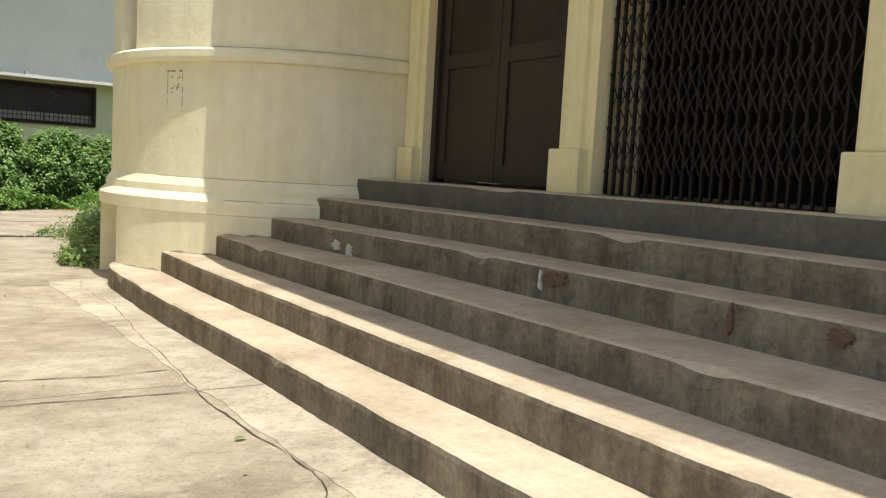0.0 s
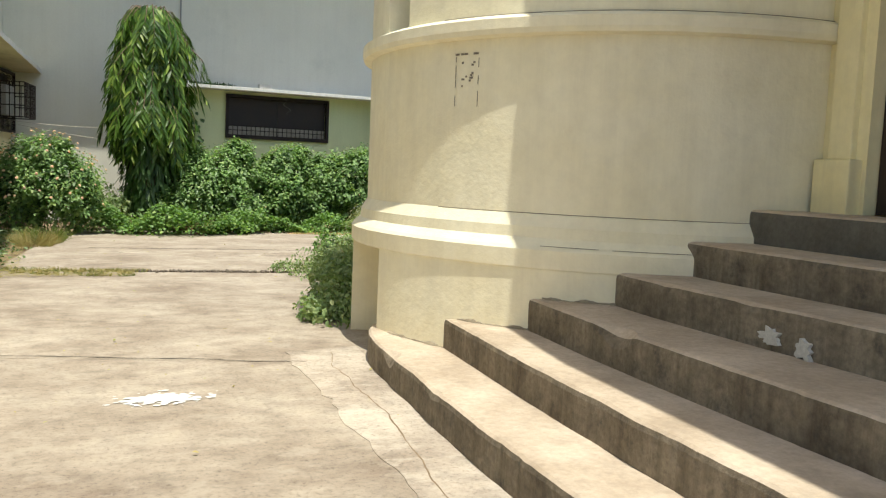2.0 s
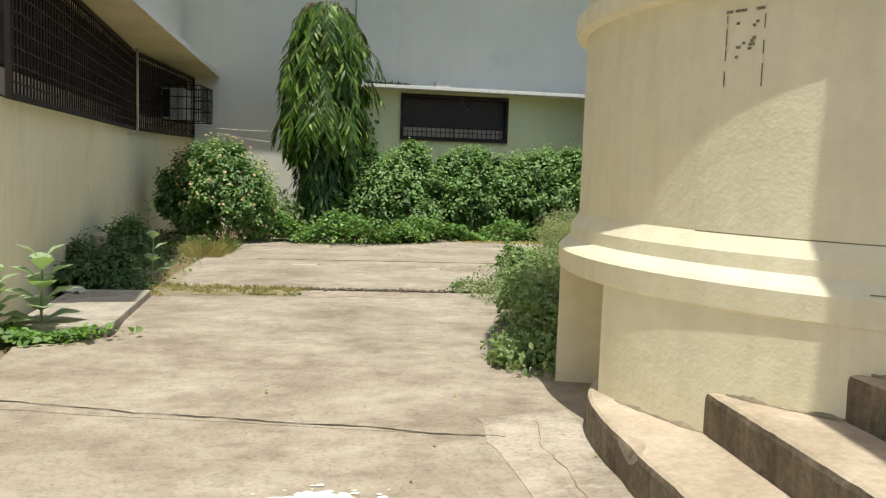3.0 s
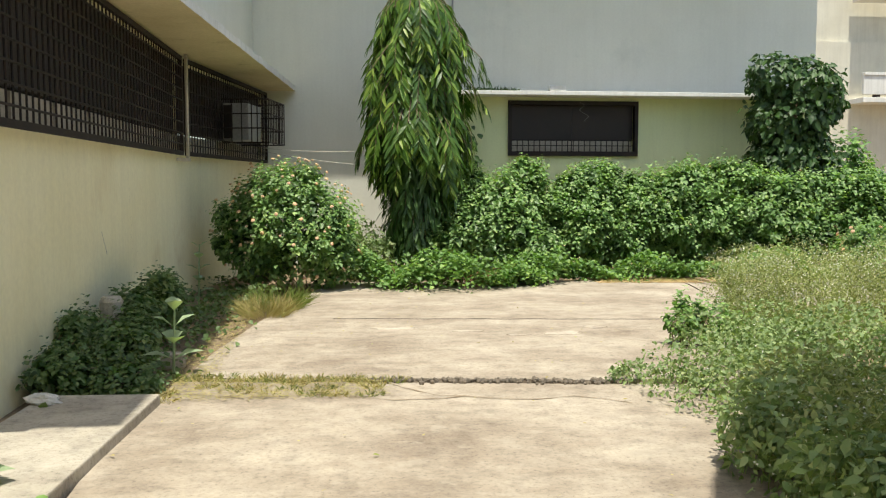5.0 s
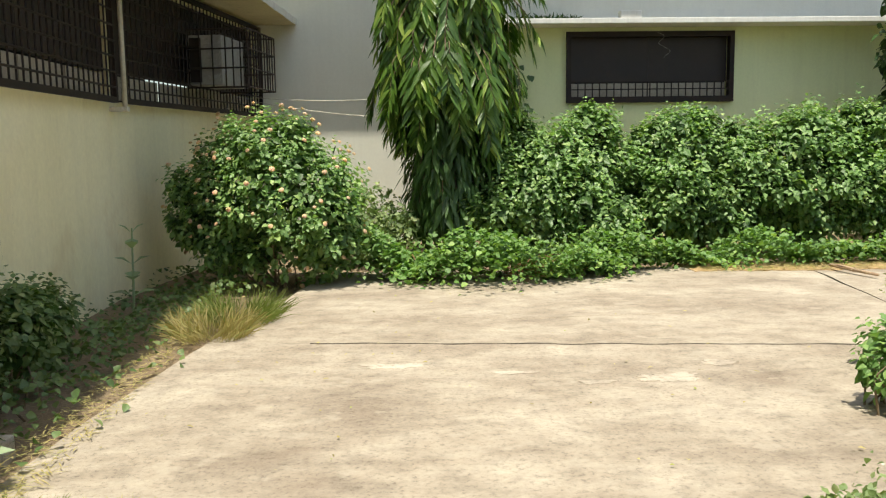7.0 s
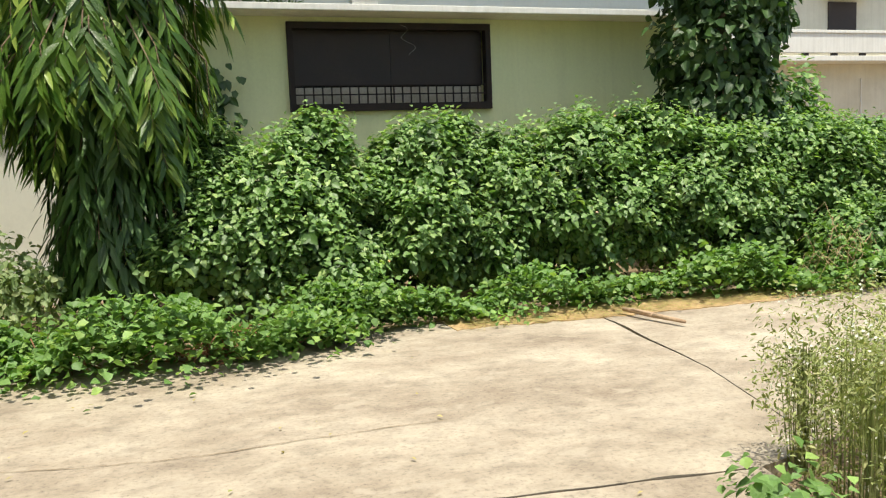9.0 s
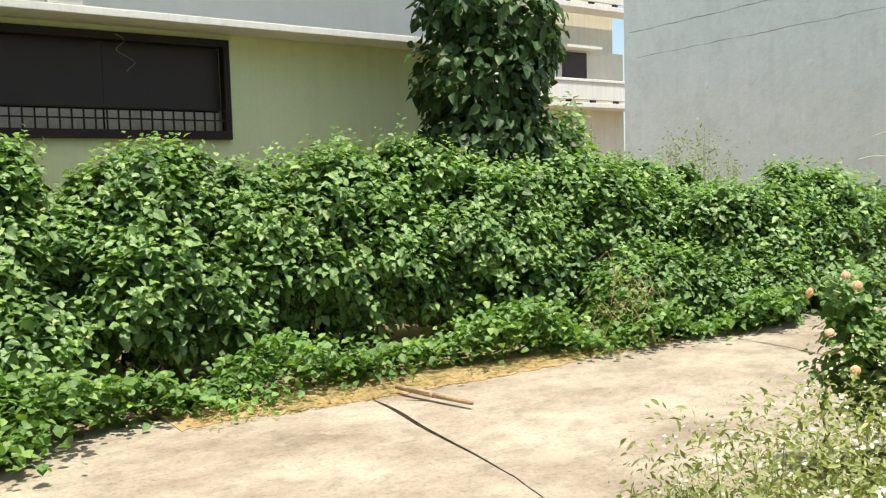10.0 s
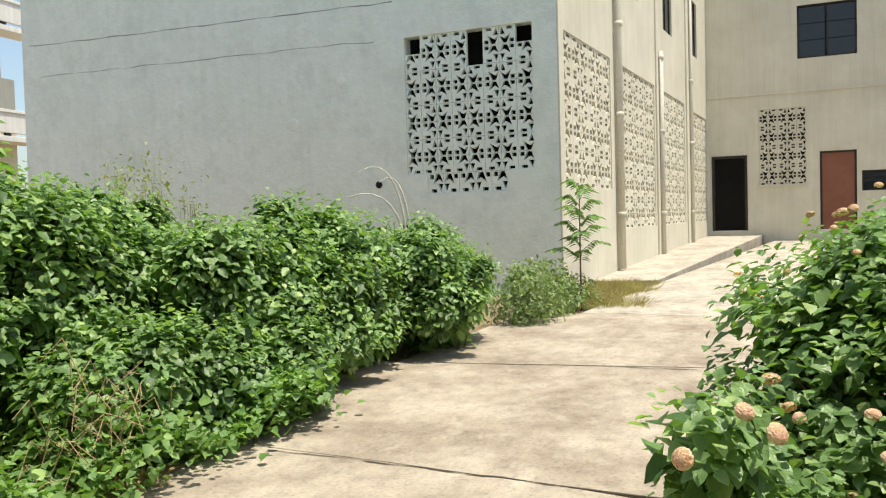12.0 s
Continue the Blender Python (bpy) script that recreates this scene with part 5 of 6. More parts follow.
weed("wall_weeds", "tall airy yellow-green weeds against the round wall", [(4.15, 1.1, 0.22, 0.32, 0.45, 0.25), (4.3, 1.7, 0.24, 0.32, 0.45, 0.27)], 7500, 0.04, LEAF_WEED, 700, sprigs=110)
weed("wall_weeds", "tangle of green weeds spilling over the slab", [(3.85, 0.5, 0.2, 0.30, 0.5, 0.28), (3.55, 0.15, 0.08, 0.28, 0.35, 0.14), (3.9, 1.4, 0.2, 0.25, 0.4, 0.24)], 6500, 0.046, LEAF_VERGE, 250, sprigs=70, width=0.55)
bush("broadleaf_plant", "low bright green broad-leaved plant on the slab edge", (4.75, 4.6, -0.05), [(4.8, 4.55, 0.2, 0.2, 0.18, 0.15), (4.66, 4.62, 0.22, 0.1, 0.1, 0.12), (5.0, 4.5, 0.24, 0.18, 0.16, 0.14), (4.74, 4.66, 0.34, 0.08, 0.08, 0.09)], 560, 0.052, LEAF_CREEPER, "plant", up=1.2, width=0.85, inner=0.1)


bush("broadleaf_plant", "small yellow-green plant under the weeds", (5.1, 5.3, -0.05), [(5.1, 5.3, 0.12, 0.12, 0.12, 0.12)], 60, 0.07, LEAF_CREEPER, "plant", up=1.2, width=0.85, inner=0, stem_n=4)


def milkweed(x, y, h, k, s=0.16):
    """An upright milkweed: stout stem with pairs of broad pale leaves."""
    t = thing("milkweed", "upright milkweed with broad pale green leaves", "plant", (x, y, -0.05), "milkweeds")
    part("stem", rod(bmesh.new(), (x, y, -0.05), (x + 0.02, y, h * 0.9), 0.012, 0.006, 7), LEAF_PALE, t)
    for i in range(k):
        f = (i + 1) / k
        for sgn in (0, math.pi):
            a = i * 1.57 + sgn + 0.3
            tilt = 0.2 + 0.7 * f
            leaves("leaf", np.array([[x + 0.015 * f, y, h * 0.85 * f]]), np.array([[math.cos(a), math.sin(a), tilt]]), np.array([[-math.cos(a) * tilt, -math.sin(a) * tilt, 1.0]]), [s * (1.15 - 0.4 * f)], [s * 0.74 * (1.1 - 0.4 * f)], LEAF_PALE, t, 0.1, 0.15, 0.5)


milkweed(0.67, 3.88, 0.55, 4, 0.22)
milkweed(0.16, 1.45, 0.62, 7, 0.31)
milkweed(-0.1, 1.2, 0.5, 6, 0.27)
milkweed(0.2, 7.6, 0.75, 5, 0.18)


def tuft(x, y, r, h, n, material, name="grass_tuft", label="dry yellow grass tuft at the slab edge"):
    t = thing(name, label, "grass", (x, y, -0.05), kind="stuff")
    a = rng.random(n) * math.tau
    q = r * np.sqrt(rng.random(n)) * 0.8
    P = np.c_[x + q * np.cos(a), y + q * np.sin(a), np.full(n, -0.02)]
    D = unit(np.c_[np.cos(a) * 0.45 + rng.normal(size=n) * 0.3, np.sin(a) * 0.45 + rng.normal(size=n) * 0.3, np.full(n, 0.8)])
    L = h * rng.uniform(0.5, 1.2, n)
    leaves("blades", P, D, np.c_[-np.sin(a), np.cos(a), np.full(n, 0.2)], L, np.full(n, 0.006), material, t, 0.05, 0.25, 0.3)


tuft(1.05, 6.6, 0.3, 0.32, 900, LEAF_DRY)
tuft(1.15, 7.1, 0.3, 0.36, 900, GRASS_GREEN)
for k in range(26):
    x = 0.75 + k * 0.06 + random.uniform(-0.05, 0.05)
    tuft(x, 3.74 - 0.13 * (x - 0.75) + random.uniform(-0.06, 0.06), 0.07, 0.09, 60, LEAF_DRY if k % 3 else GRASS_GREEN)
bush("bed_bush", "dark shaded bush in the bed along the wall", (0.2, 5.2, -0.05), [(0.15, 5.0, 0.30, 0.2, 0.28, 0.2), (0.25, 5.4, 0.36, 0.2, 0.25, 0.22), (0.2, 5.8, 0.3, 0.18, 0.3, 0.2), (0.2, 4.6, 0.2, 0.22, 0.3, 0.18)], 2600, 0.06, LEAF_BED_SHADE, "bush")
bush("bed_bush", "low dark weeds in the shade behind the platform", (0.2, 3.8, -0.05), [(0.05, 3.5, 0.14, 0.25, 0.3, 0.16), (0.25, 4.0, 0.16, 0.25, 0.35, 0.18), (0.45, 3.4, 0.06, 0.25, 0.2, 0.12), (-0.05, 4.2, 0.25, 0.15, 0.3, 0.2)], 2800, 0.055, LEAF_BED_SHADE, "bush")
creeper("ground_creeper", "low green creeper spreading before the platform", [(-0.1, 1.15), (0.25, 1.1), (0.55, 1.2)], 700, 0.12, 0.055, wide=0.2)

# ---- litter and small things ----
LIT = thing("straw_litter", "dry straw and leaf litter along the drive edge", "litter", (6.5, 9.1, 0), kind="stuff")
bm = bmesh.new()
top, bot = [], []
for k in range(120):
    x = 5.3 + k * 0.035
    w = noise.noise(Vector((x * 2.2, 1, 1))) * 0.12 + noise.noise(Vector((x * 8.3, 1, 4))) * 0.07
    bot.append((x, 9.06 - 0.12 * math.sin(k / 119 * math.pi) + w))
    top.append((x, 9.6))
prism(bm, bot + top[::-1], -0.01, 0.006)
part("litter_bed", bm, STRAW_SOIL, LIT)


def scatter(name, area, n, length, material, parent, z=0.01, width=0.006):
    """Loose straws lying about in a box (x0, x1, y0, y1)."""
    P = np.c_[rng.uniform(area[0], area[1], n), rng.uniform(area[2], area[3], n), z + rng.random(n) * 0.02]
    a = rng.random(n) * math.tau
    D = np.c_[np.cos(a), np.sin(a), rng.normal(size=n) * 0.08]
    return leaves(name, P, D, np.tile([0, 0, 1.0], (n, 1)), length * rng.uniform(0.4, 1.3, n), np.full(n, width), material, parent, 0.1, 0.0)


scatter("straws", (5.4, 9.2, 8.95, 9.35), 2600, 0.09, LEAF_DRY, LIT)
LOGM = surface("weathered_wood", (0.40, 0.27, 0.17), (0.55, 0.40, 0.27), 0.9, 5, 50, 0.5, grain=0.7)
t = thing("fallen_branch", "weathered broken branch lying on the drive edge", "branch", (6.75, 8.65, 0.0))
bm = bmesh.new()
rod(bm, (6.66, 8.98, 0.05), (6.73, 8.66, 0.045), 0.017, 0.02, 9)
rod(bm, (6.73, 8.66, 0.045), (6.80, 8.36, 0.04), 0.02, 0.013, 9)
rod(bm, (6.62, 8.80, 0.08), (6.74, 8.66, 0.05), 0.01, 0.014, 6)
part("branch", bm, LOGM, t, smooth=True)


def twigs(name, label, x, y, r, h, n, material, thick=0.006):
    t = thing(name, label, "twigs", (x, y, -0.05))
    bm = bmesh.new()
    for _ in range(n):
        a = rng.random() * math.tau
        p = Vector((x + rng.normal() * r * 0.5, y + rng.normal() * r * 0.4, abs(rng.normal()) * h * 0.4))
        q = p + Vector((math.cos(a) * r * 0.7, math.sin(a) * r * 0.7, rng.normal() * h * 0.35))
        q.z = max(0.01, q.z)
        m = (p + q) / 2 + Vector((0, 0, rng.random() * h * 0.4))
        rod(bm, p, m, thick, thick * 0.8, 4)
        rod(bm, m, q, thick * 0.8, thick * 0.5, 4)
    tagged(part("twig_tangle", bm, material, t), kind="stuff")


RED_TWIG = surface("red_brown_twig", (0.22, 0.10, 0.055), (0.34, 0.17, 0.09), 0.9, 6, 50, 0.3)
twigs("dry_twigs", "red-brown dead stems tangled under the creeper", 3.6, 8.85, 0.32, 0.22, 60, RED_TWIG)
twigs("dry_twigs", "red-brown dead stems tangled under the creeper", 2.6, 9.0, 0.25, 0.18, 40, RED_TWIG)
twigs("dry_twigs", "straw-coloured dead vines hanging in the shrubs", 9.0, 9.2, 0.28, 0.5, 120, TWIG_DRY, 0.003)

# bleached bare branch before the grey wall
t = thing("bare_branch", "bleached bare arching branch above the shrubs", "branch", (13.2, 9.6, -0.05))
bm = bmesh.new()
for dx, h, bend in ((0.0, 1.75, 0.9), (0.12, 1.65, 0.6), (-0.05, 1.5, 1.1)):
    p = Vector((13.6 + dx, 9.2, 0.9))
    for k in range(8):
        f = (k + 1) / 8
        q = Vector((13.6 + dx - 0.25 * bend * f * f, 9.2 + 0.45 * bend * f * f, 0.9 + (h - 0.9) * math.sin(f * 1.9) / 0.95))
        rod(bm, p, q, 0.014 - 0.0012 * k, 0.013 - 0.0012 * k, 6)
        p = q
rod(bm, (13.6, 9.2, -0.05), (13.6, 9.2, 0.92), 0.02, 0.014, 6)
part("branch", bm, TWIG_PALE, t)


def sapling(x, y, h):
    """A young feathery sapling: thin stem, fronds with paired leaflets."""
    t = thing("sapling", "young feathery sapling at the house corner", "sapling", (x, y, -0.05))
    part("stem", rod(bmesh.new(), (x, y, -0.05), (x + 0.05, y, h), 0.016, 0.006, 7), BARK, t)
    P, D, N = [], [], []
    bm = bmesh.new()
    for k in range(15):
        z = h * (0.38 + 0.62 * k / 14)
        a = k * 2.4
        ln = 0.5 * (0.75 + 0.25 * math.sin(k * 1.7)) * (1.0 if k < 11 else 0.7)
        s = Vector((x + 0.05 * z / h, y, z))
        mid = s + Vector((math.cos(a) * ln * 0.55, math.sin(a) * ln * 0.55, 0.16))
        e = s + Vector((math.cos(a) * ln, math.sin(a) * ln, 0.12))
        rod(bm, s, mid, 0.006, 0.004, 4)
        rod(bm, mid, e, 0.004, 0.002, 4)
        for i in range(11):
            u = 0.15 + 0.85 * i / 10
            p = s.lerp(mid, u / 0.55) if u < 0.55 else mid.lerp(e, (u - 0.55) / 0.45)
            for sg in (1, -1):
                P.append(p)
                D.append((-math.sin(a) * sg + math.cos(a) * 0.6, math.cos(a) * sg + math.sin(a) * 0.6, -0.25))
                N.append((rng.normal() * 0.2, rng.normal() * 0.2, 1.0))
    part("frond_ribs", bm, LEAF_CREEPER, t)
    L = rng.uniform(0.11, 0.17, len(P))
    leaves("leaflets", np.array(P), np.array(D), unit(np.array(N)), L, L * 0.36, LEAF_CREEPER, t)["kind"] = "stuff"


sapling(17.3, 7.98, 1.6)
weed("corner_weeds", "pale straggling weeds between the bush and the tree", [(1.95, 10.3, 0.42, 0.38, 0.4, 0.42), (1.6, 10.6, 0.6, 0.3, 0.3, 0.4), (2.25, 10.0, 0.35, 0.25, 0.25, 0.3)], 3200, 0.06, LEAF_VERGE, 100, width=0.6)
weed("corner_weeds", "dry yellowing weeds at the foot of the house corner", [(15.6, 8.4, 0.25, 0.5, 0.4, 0.45), (16.6, 8.35, 0.2, 0.6, 0.4, 0.42), (17.4, 8.15, 0.1, 0.5, 0.4, 0.3)], 8000, 0.055, LEAF_VERGE, 200, width=0.5)
for k in range(34):
    tuft(16.8 + random.random() * 3.6, 7.25 + random.random() * 0.9, 0.22, 0.28, 130, LEAF_DRY, label="dry straw-coloured grass at the wall foot")
weed("tall_weeds", "tall thin yellow seed stalks above the hedge", [(13.6, 12.2, 1.55, 0.7, 0.4, 0.6), (12.8, 11.8, 1.4, 0.4, 0.3, 0.45)], 700, 0.06, LEAF_WEED, 120, sprigs=40)

# cracks, marks and a spout hole on the grey wall
CR = surface("crack_line", (0.20, 0.20, 0.19), (0.30, 0.30, 0.28), 0.95, 8, 40, 0.1)


def wall_line(name, label, y0, z0, y1, z1, w, m=None):
    t = thing(name, label, "crack", (m or MB) @ Vector((0, y0, z0)))
    bm = bmesh.new()
    n = 60
    up, lo = [], []
    for k in range(n + 1):
        f = k / n
        y = y0 + (y1 - y0) * f
        z = z0 + (z1 - z0) * f + 0.03 * noise.noise(Vector((y * 1.6, z0, 1))) + 0.012 * noise.noise(Vector((y * 7, z0, 4)))
        ww = w * max(0.15, 0.6 + 0.8 * noise.noise(Vector((y * 2.7, z0, 9))))
        up.append(bm.verts.new((m or MB) @ Vector((-0.004, y, z + ww))))
        lo.append(bm.verts.new((m or MB) @ Vector((-0.004, y, z - ww))))
    for k in range(n):
        bm.faces.new((up[k], up[k + 1], lo[k + 1], lo[k]))
    part("crack", bm, CR, t)


wall_line("wall_crack", "long thin crack across the grey plaster", 12.2, 5.34, 3.0, 5.10, 0.012)
wall_line("wall_crack", "faint level crack across the grey plaster", 11.9, 4.64, 3.4, 4.46, 0.007)
# A solid black plug paints the shade inside the drain hole.
t = thing("spout_hole", "small dark drain hole in the grey wall", "hole", MB @ Vector((0, 3.37, 1.9)))
part("hole_black_plug", rod(bmesh.new(), MB @ Vector((-0.012, 3.37, 1.9)), MB @ Vector((0.05, 3.37, 1.9)), 0.065, n=16), BLACK_IN, t)
for y, z, r in ((7.91, 3.6, 0.17), (5.2, 3.1, 0.13), (6.3, 3.7, 0.08), (9.3, 3.6, 0.08), (4.1, 3.8, 0.09)):
    t = thing("plaster_blister", "swollen plaster blister on the grey wall", "blister", MB @ Vector((0, y, z)))
    bm = bmesh.new()
    bmesh.ops.create_uvsphere(bm, u_segments=18, v_segments=10, radius=1.0)
    for v in bm.verts:
        v.co = MB @ Vector((v.co.x * 0.02, y + v.co.y * r, z + v.co.z * r))
    part("blister", bm, WALL_GREY, t, smooth=True)

# thin cables sagging from the left building to the tree
for z0, z1 in ((1.95, 1.92), (1.90, 1.62)):
    t = thing("cable", "thin sagging cable strung across the wall corner", "cable", (0.5, 12.4, z0))
    bm = bmesh.new()
    a, b = Vector((0.45, 12.3, z0)), Vector((2.9, 11.2, z1))
    prev = a
    for k in range(1, 13):
        f = k / 12
        q = a.lerp(b, f) - Vector((0, 0, 0.25 * f * (1 - f)))
        rod(bm, prev, q, 0.004, n=4)
        prev = q
    part("wire", bm, PIPE, t)

# fallen leaves and grit on the drive
t = thing("fallen_leaves", "scattered dry leaves and grit on the concrete", "litter", (3, 2, 0), kind="stuff")
n = 420
P = np.c_[rng.uniform(-0.5, 5.0, n), rng.uniform(-7.0, 9.0, n), np.full(n, 0.016)]
D = unit(np.c_[rng.normal(size=(n, 2)), rng.normal(size=n) * 0.1])
leaves("litter", P, D, unit(np.c_[rng.normal(size=(n, 2)) * 0.3, np.ones(n)]), rng.uniform(0.01, 0.04, n), rng.uniform(0.006, 0.02, n), LEAF_DRY, t)
t = thing("yellow_leaf", "single fallen yellow-green leaf on the concrete", "leaf", (2.2, -6.1, 0.0))
leaves("blade", np.array([[2.45, -6.2, 0.012]]), np.array([[1, 0.2, 0.05]]), np.array([[0, 0, 1.0]]), [0.07], [0.035], LEAF_CREEPER, t)

# cracks and damp marks on the left wall
for y0, z0, y1, z1, w in ((-3.1, 1.55, -3.25, 0.35, 0.006), (-3.4, 1.0, -3.42, 0.55, 0.005), (-2.2, 0.95, -2.35, 0.75, 0.008), (-6.0, 1.3, -6.05, 0.7, 0.004)):
    wall_line("wall_crack", "thin dark crack in the yellow plaster", y0, z0, y1, z1, w, MLI)


# hairline cracks and broken edge strips in the drive
def ground_crack(pts, w, material=None):
    bm = bmesh.new()
    up, lo = [], []
    for i in range(len(pts) - 1):
        a, b = Vector(pts[i]), Vector(pts[i + 1])
        side = Vector((a.y - b.y, b.x - a.x)).normalized()
        n = max(4, int((b - a).length / 0.04))
        for k in range(n):
            q = a.lerp(b, k / n)
            q = q + side * (0.03 * noise.noise(Vector((q.x * 3, q.y * 3, 1))) + 0.012 * noise.noise(Vector((q.x * 13, q.y * 13, 2))))
            ww = w * max(0.12, 0.6 + 0.9 * noise.noise(Vector((q.x * 6, q.y * 6, 3))))
            up.append(bm.verts.new((*(q + side * ww), 0.0045)))
            lo.append(bm.verts.new((*(q - side * ww), 0.0045)))
    for k in range(len(up) - 1):
        bm.faces.new((up[k], lo[k], lo[k + 1], up[k + 1]))
    bmesh.ops.recalc_face_normals(bm, faces=bm.faces)
    part("crack", bm, material or EARTH, ROAD)


ground_crack([(2.78, -4.12), (2.69, -4.84), (2.62, -5.35), (2.58, -5.81), (2.57, -6.37), (2.56, -6.68), (2.49, -6.96), (2.45, -8.5)], 0.006, JOINT_DIRT)
ground_crack([(0.9, -4.5), (1.78, -4.72), (2.27, -4.84), (2.69, -4.84)], 0.006, JOINT_DIRT)
ground_crack([(0.6, -5.0), (1.7, -5.21), (2.14, -5.29), (2.62, -5.34), (3.05, -5.36)], 0.008, JOINT_DIRT)
ground_crack([(-0.4, -0.2), (0.41, -0.47), (1.07, -0.73), (1.8, -0.98), (2.4, -1.19), (2.93, -1.38)], 0.009, JOINT_DIRT)
ground_crack([(3.14, -1.12), (3.05, -1.5), (3.01, -1.93), (3.0, -2.6), (2.9, -3.4), (2.78, -4.12)], 0.006)
ground_crack([(9.82, 8.75), (9.67, 7.94), (9.54, 7.16), (9.4, 6.5)], 0.01, JOINT_DIRT)
ground_crack([(12.7, 8.1), (12.72, 7.5), (12.65, 6.6), (12.6, 5.8)], 0.012, JOINT_DIRT)
ground_crack([(16.55, 7.44), (16.3, 6.7), (16.18, 6.3)], 0.016, JOINT_DIRT)
ground_crack([(0.9, 1.1), (1.8, 0.9), (2.6, 1.0), (3.3, 0.7)], 0.004)
ground_crack([(2.0, 7.2), (3.2, 6.95), (4.6, 7.0)], 0.004)

ground_crack([(0.85, 3.3), (1.3, 3.16), (1.75, 3.2), (2.2, 3.0), (2.65, 3.05), (3.05, 2.93), (3.35, 3.0), (3.7, 2.75)], 0.007)
ground_crack([(2.2, 3.42), (2.5, 3.1), (3.0, 2.98)], 0.005)
t = thing("joint_straw", "dry straw and dead grass over the broken slab joint", "litter", (1.4, 3.4, 0), kind="stuff")
scatter("straws", (0.7, 2.15, 3.1, 3.62), 1500, 0.07, LEAF_DRY, t)
scatter("straws", (0.68, 0.95, 3.6, 6.6), 900, 0.07, LEAF_DRY, t)
for k in range(30):
    tuft(0.72 + 1.45 * random.random() ** 1.3, 3.12 + 0.42 * random.random(), 0.06, 0.075, 60, LEAF_DRY if k % 4 else GRASS_GREEN)

# paler cement band laid along the foot of the steps
bm = bmesh.new()
inner, outer = [], []
for k in range(90):
    y = -9.5 + k * 0.095
    p = MP @ Vector((-1.10 + 0.022 * max(0.0, -(y + 2.8) - 1.0), y + 2.8, 0))
    q = Vector((2.62 + 0.07 * (y + 6) * 0.6 + 0.06 * noise.noise(Vector((y * 2.4, 2, 2))) + 0.03 * noise.noise(Vector((y * 9, 2, 2))), y))
    inner.append((p.x, p.y))
    outer.append((q.x, q.y))
prism(bm, outer + inner[::-1], -0.02, 0.004)
bmesh.ops.recalc_face_normals(bm, faces=bm.faces)
part("cement_band", bm, CEMENT_BAND, ROAD, "paler cement band along the steps")

# rubble in the broken joint
t = thing("joint_rubble", "dark broken rubble in the slab joint", "rubble", (2.8, 3.5, 0), kind="stuff")
bm = bmesh.new()
for k in range(220):
    x = 2.0 + 1.75 * rng.random()
    y = 3.56 - 0.13 * (x - 2.0) + rng.normal() * 0.035
    r = rng.uniform(0.006, 0.022)
    g = bmesh.new()
    bmesh.ops.create_icosphere(g, subdivisions=1, radius=r)
    for v in g.verts:
        v.co = Vector((x, y, 0.008)) + v.co * rng.uniform(0.7, 1.25)
    add_in(bm, g)
part("stones", bm, surface("rubble_stone", (0.10, 0.085, 0.065), (0.22, 0.18, 0.14), 0.95, 20, 60, 0.4), t)

# things in the shaded bed
t = thing("pipe_stub", "short capped cement pipe stub by the wall", "pipe", (0.02, 4.75, -0.05))
bm = bmesh.new()
rod(bm, (0.02, 4.75, -0.05), (0.02, 4.75, 0.42), 0.09, 0.09, 16)
rod(bm, (0.02, 4.75, 0.42), (0.02, 4.75, 0.46), 0.095, 0.07, 16)
part("stub", bm, CONCRETE_PALE, t)
t = thing("kerb_stone", "loose concrete kerb stone lying in the bed", "kerb", (0.45, 4.35, -0.05))
part("stone", one_box(0.18, 0.66, 4.30, 4.42, -0.05, 0.07, None, 0.015), CONCRETE_PALE, t)
t = thing("plastic_bag", "crumpled whitish plastic bag on the platform", "bag", (0.12, 2.92, 0.065))
bm = bmesh.new()
bmesh.ops.create_icosphere(bm, subdivisions=3, radius=0.09)
for v in bm.verts:
    d = 1 + 0.5 * noise.noise(v.co * 14) + 0.3 * noise.noise(v.co * 33)
    v.co = Vector((0.12 + v.co.x * d * 1.1, 2.92 + v.co.y * d * 0.7, 0.065 + max(0.0, (v.co.z * d + 0.04) * 0.45)))
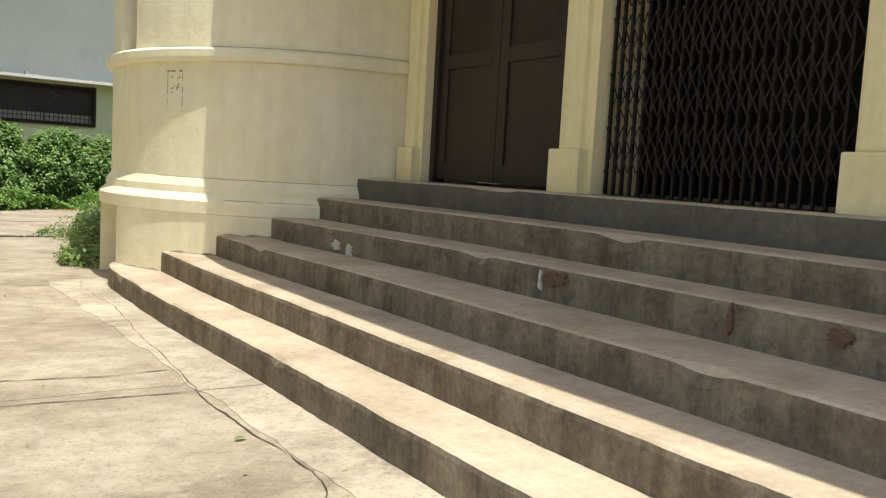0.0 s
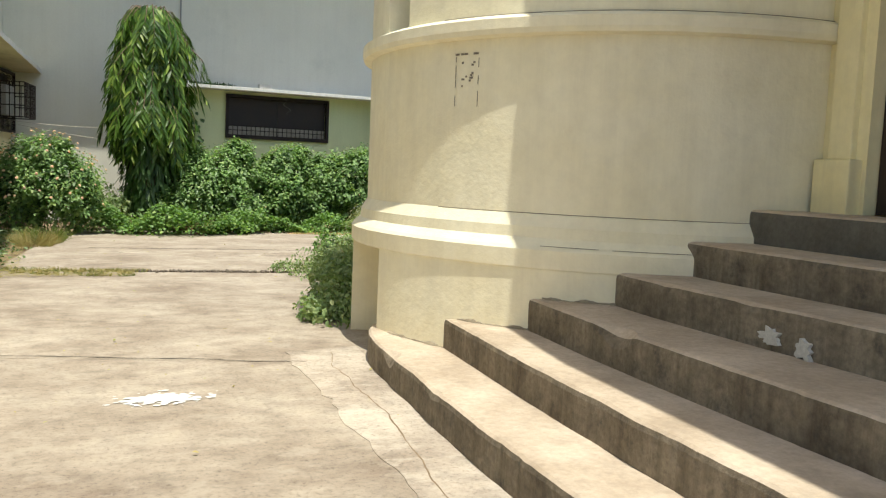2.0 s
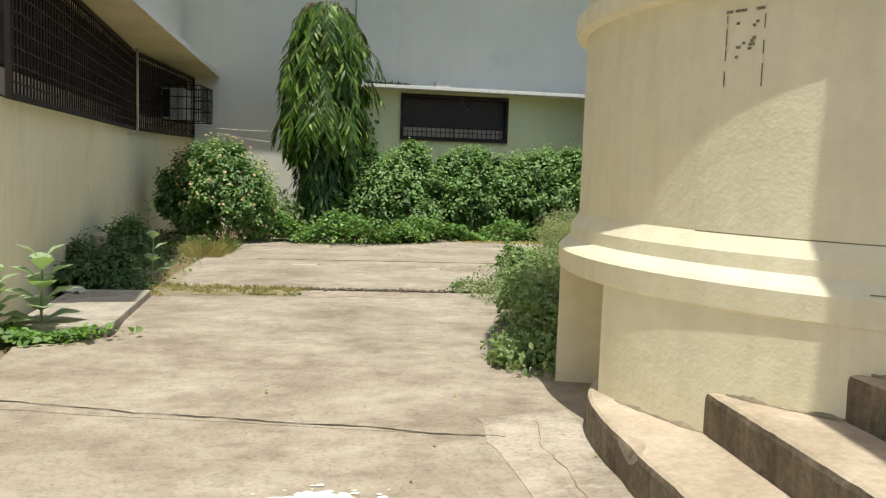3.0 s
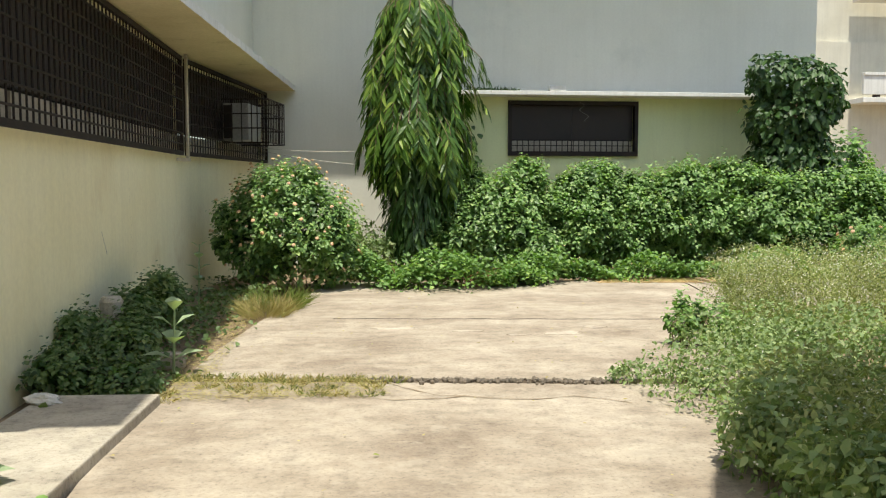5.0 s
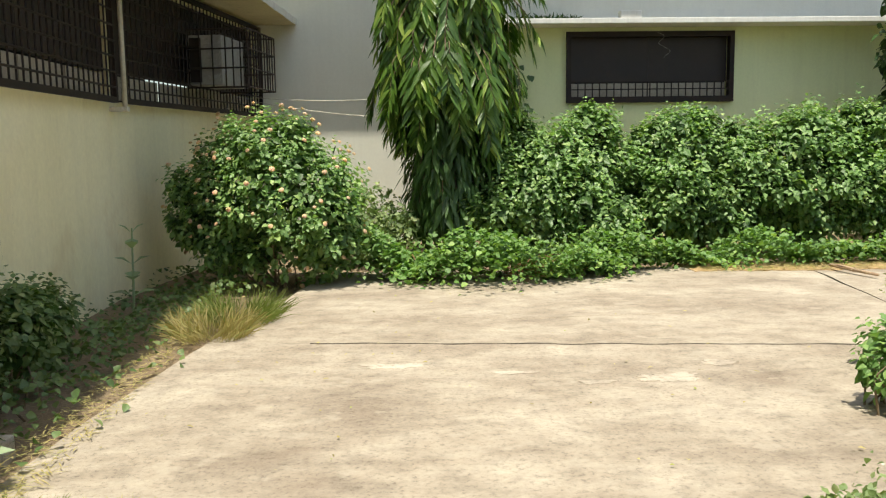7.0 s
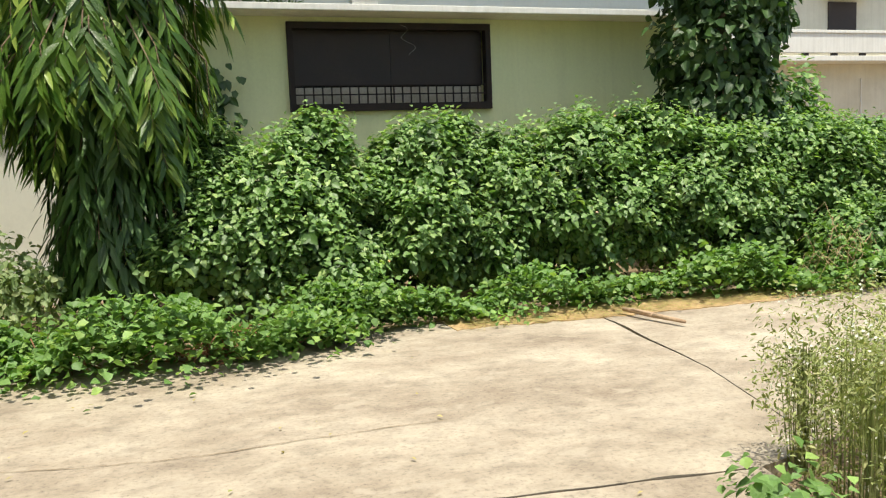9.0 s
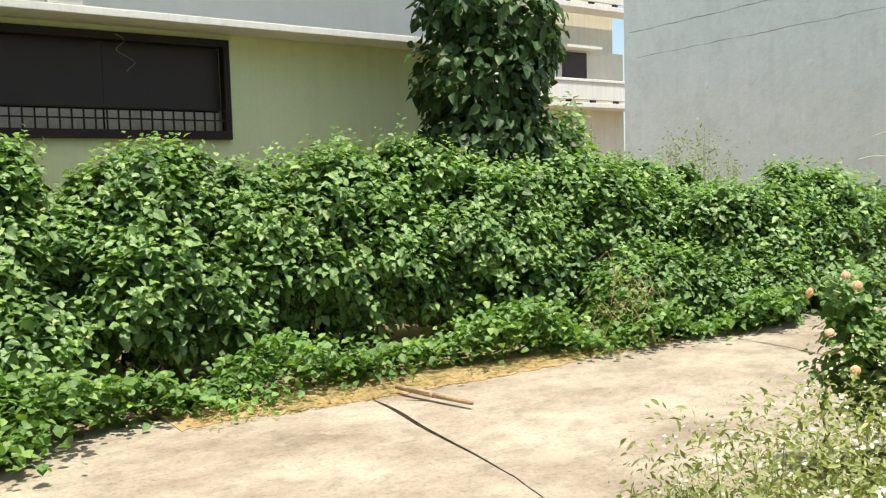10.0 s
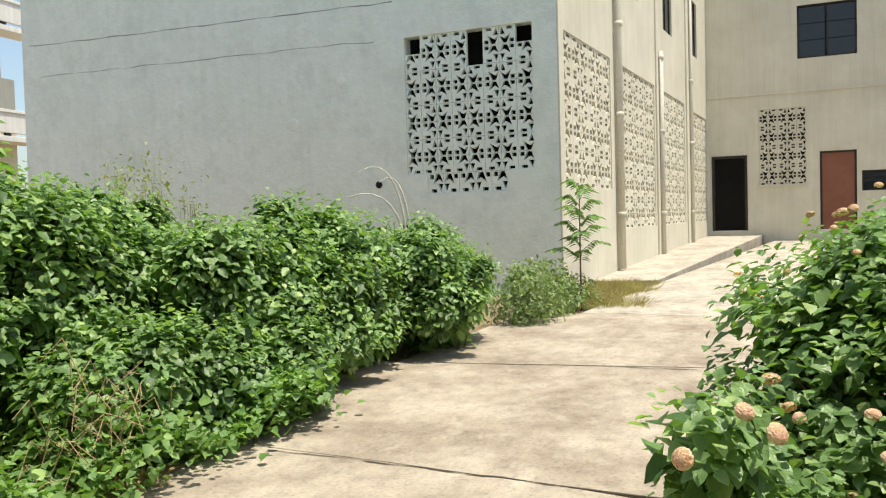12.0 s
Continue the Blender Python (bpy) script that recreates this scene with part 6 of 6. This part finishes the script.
part("bag", bm, surface("white_plastic", (0.62, 0.60, 0.55), (0.72, 0.70, 0.65), 0.5, 6, 40, 0.2), t)

# paint splashes and stains on the risers
SPLASH = surface("white_splash", (0.62, 0.60, 0.54), (0.72, 0.70, 0.64), 0.8, 20, 60, 0.1)
RUST = surface("brown_stain", (0.13, 0.075, 0.045), (0.20, 0.12, 0.075), 0.9, 20, 60, 0.1)


def splash(i, y, z, w, h, material, seed):
    """An irregular thin splash on the riser of step i."""
    bm = bmesh.new()
    x = RISERS[i] + bow_at(i, y) - 0.016
    vs = []
    for k in range(30):
        a = k / 30 * math.tau
        q = 1 + 0.9 * noise.noise(Vector((math.cos(a) * 2.3, math.sin(a) * 2.3, seed)))
        vs.append(bm.verts.new(MP @ Vector((x, y + w * q * math.cos(a), z + h * q * math.sin(a)))))
    f = bm.faces.new(vs)
    r = bmesh.ops.extrude_face_region(bm, geom=[f])
    bmesh.ops.translate(bm, vec=MP.to_3x3() @ Vector((0.02, 0, 0)), verts=[g for g in r["geom"] if isinstance(g, bmesh.types.BMVert)])
    bmesh.ops.recalc_face_normals(bm, faces=bm.faces)
    part("splash", bm, material, STEPS, "white paint splash" if material == SPLASH else "brown stain")


splash(3, -1.20, 0.63, 0.06, 0.035, SPLASH, 3)
splash(3, -1.38, 0.61, 0.04, 0.04, SPLASH, 5)
splash(3, -3.62, 0.70, 0.09, 0.035, RUST, 7)
splash(3, -3.50, 0.68, 0.012, 0.05, SPLASH, 9)
splash(3, -4.75, 0.68, 0.012, 0.05, RUST, 11)
splash(3, -5.25, 0.70, 0.05, 0.03, RUST, 13)

# weeds rooted on the canopy over the far window
t = thing("canopy_weeds", "dark dry weeds rooted on the canopy", "weeds", (4.3, 12.3, 2.93))
n = 420
P = np.c_[rng.uniform(3.9, 4.75, n), rng.uniform(12.2, 12.5, n), np.full(n, 2.92)]
D = unit(np.c_[rng.normal(size=(n, 2)) * 0.7, np.full(n, 0.6)])
leaves("blades", P, D, unit(rng.normal(size=(n, 3))), rng.uniform(0.04, 0.15, n), np.full(n, 0.02), LEAF_DARK, t)
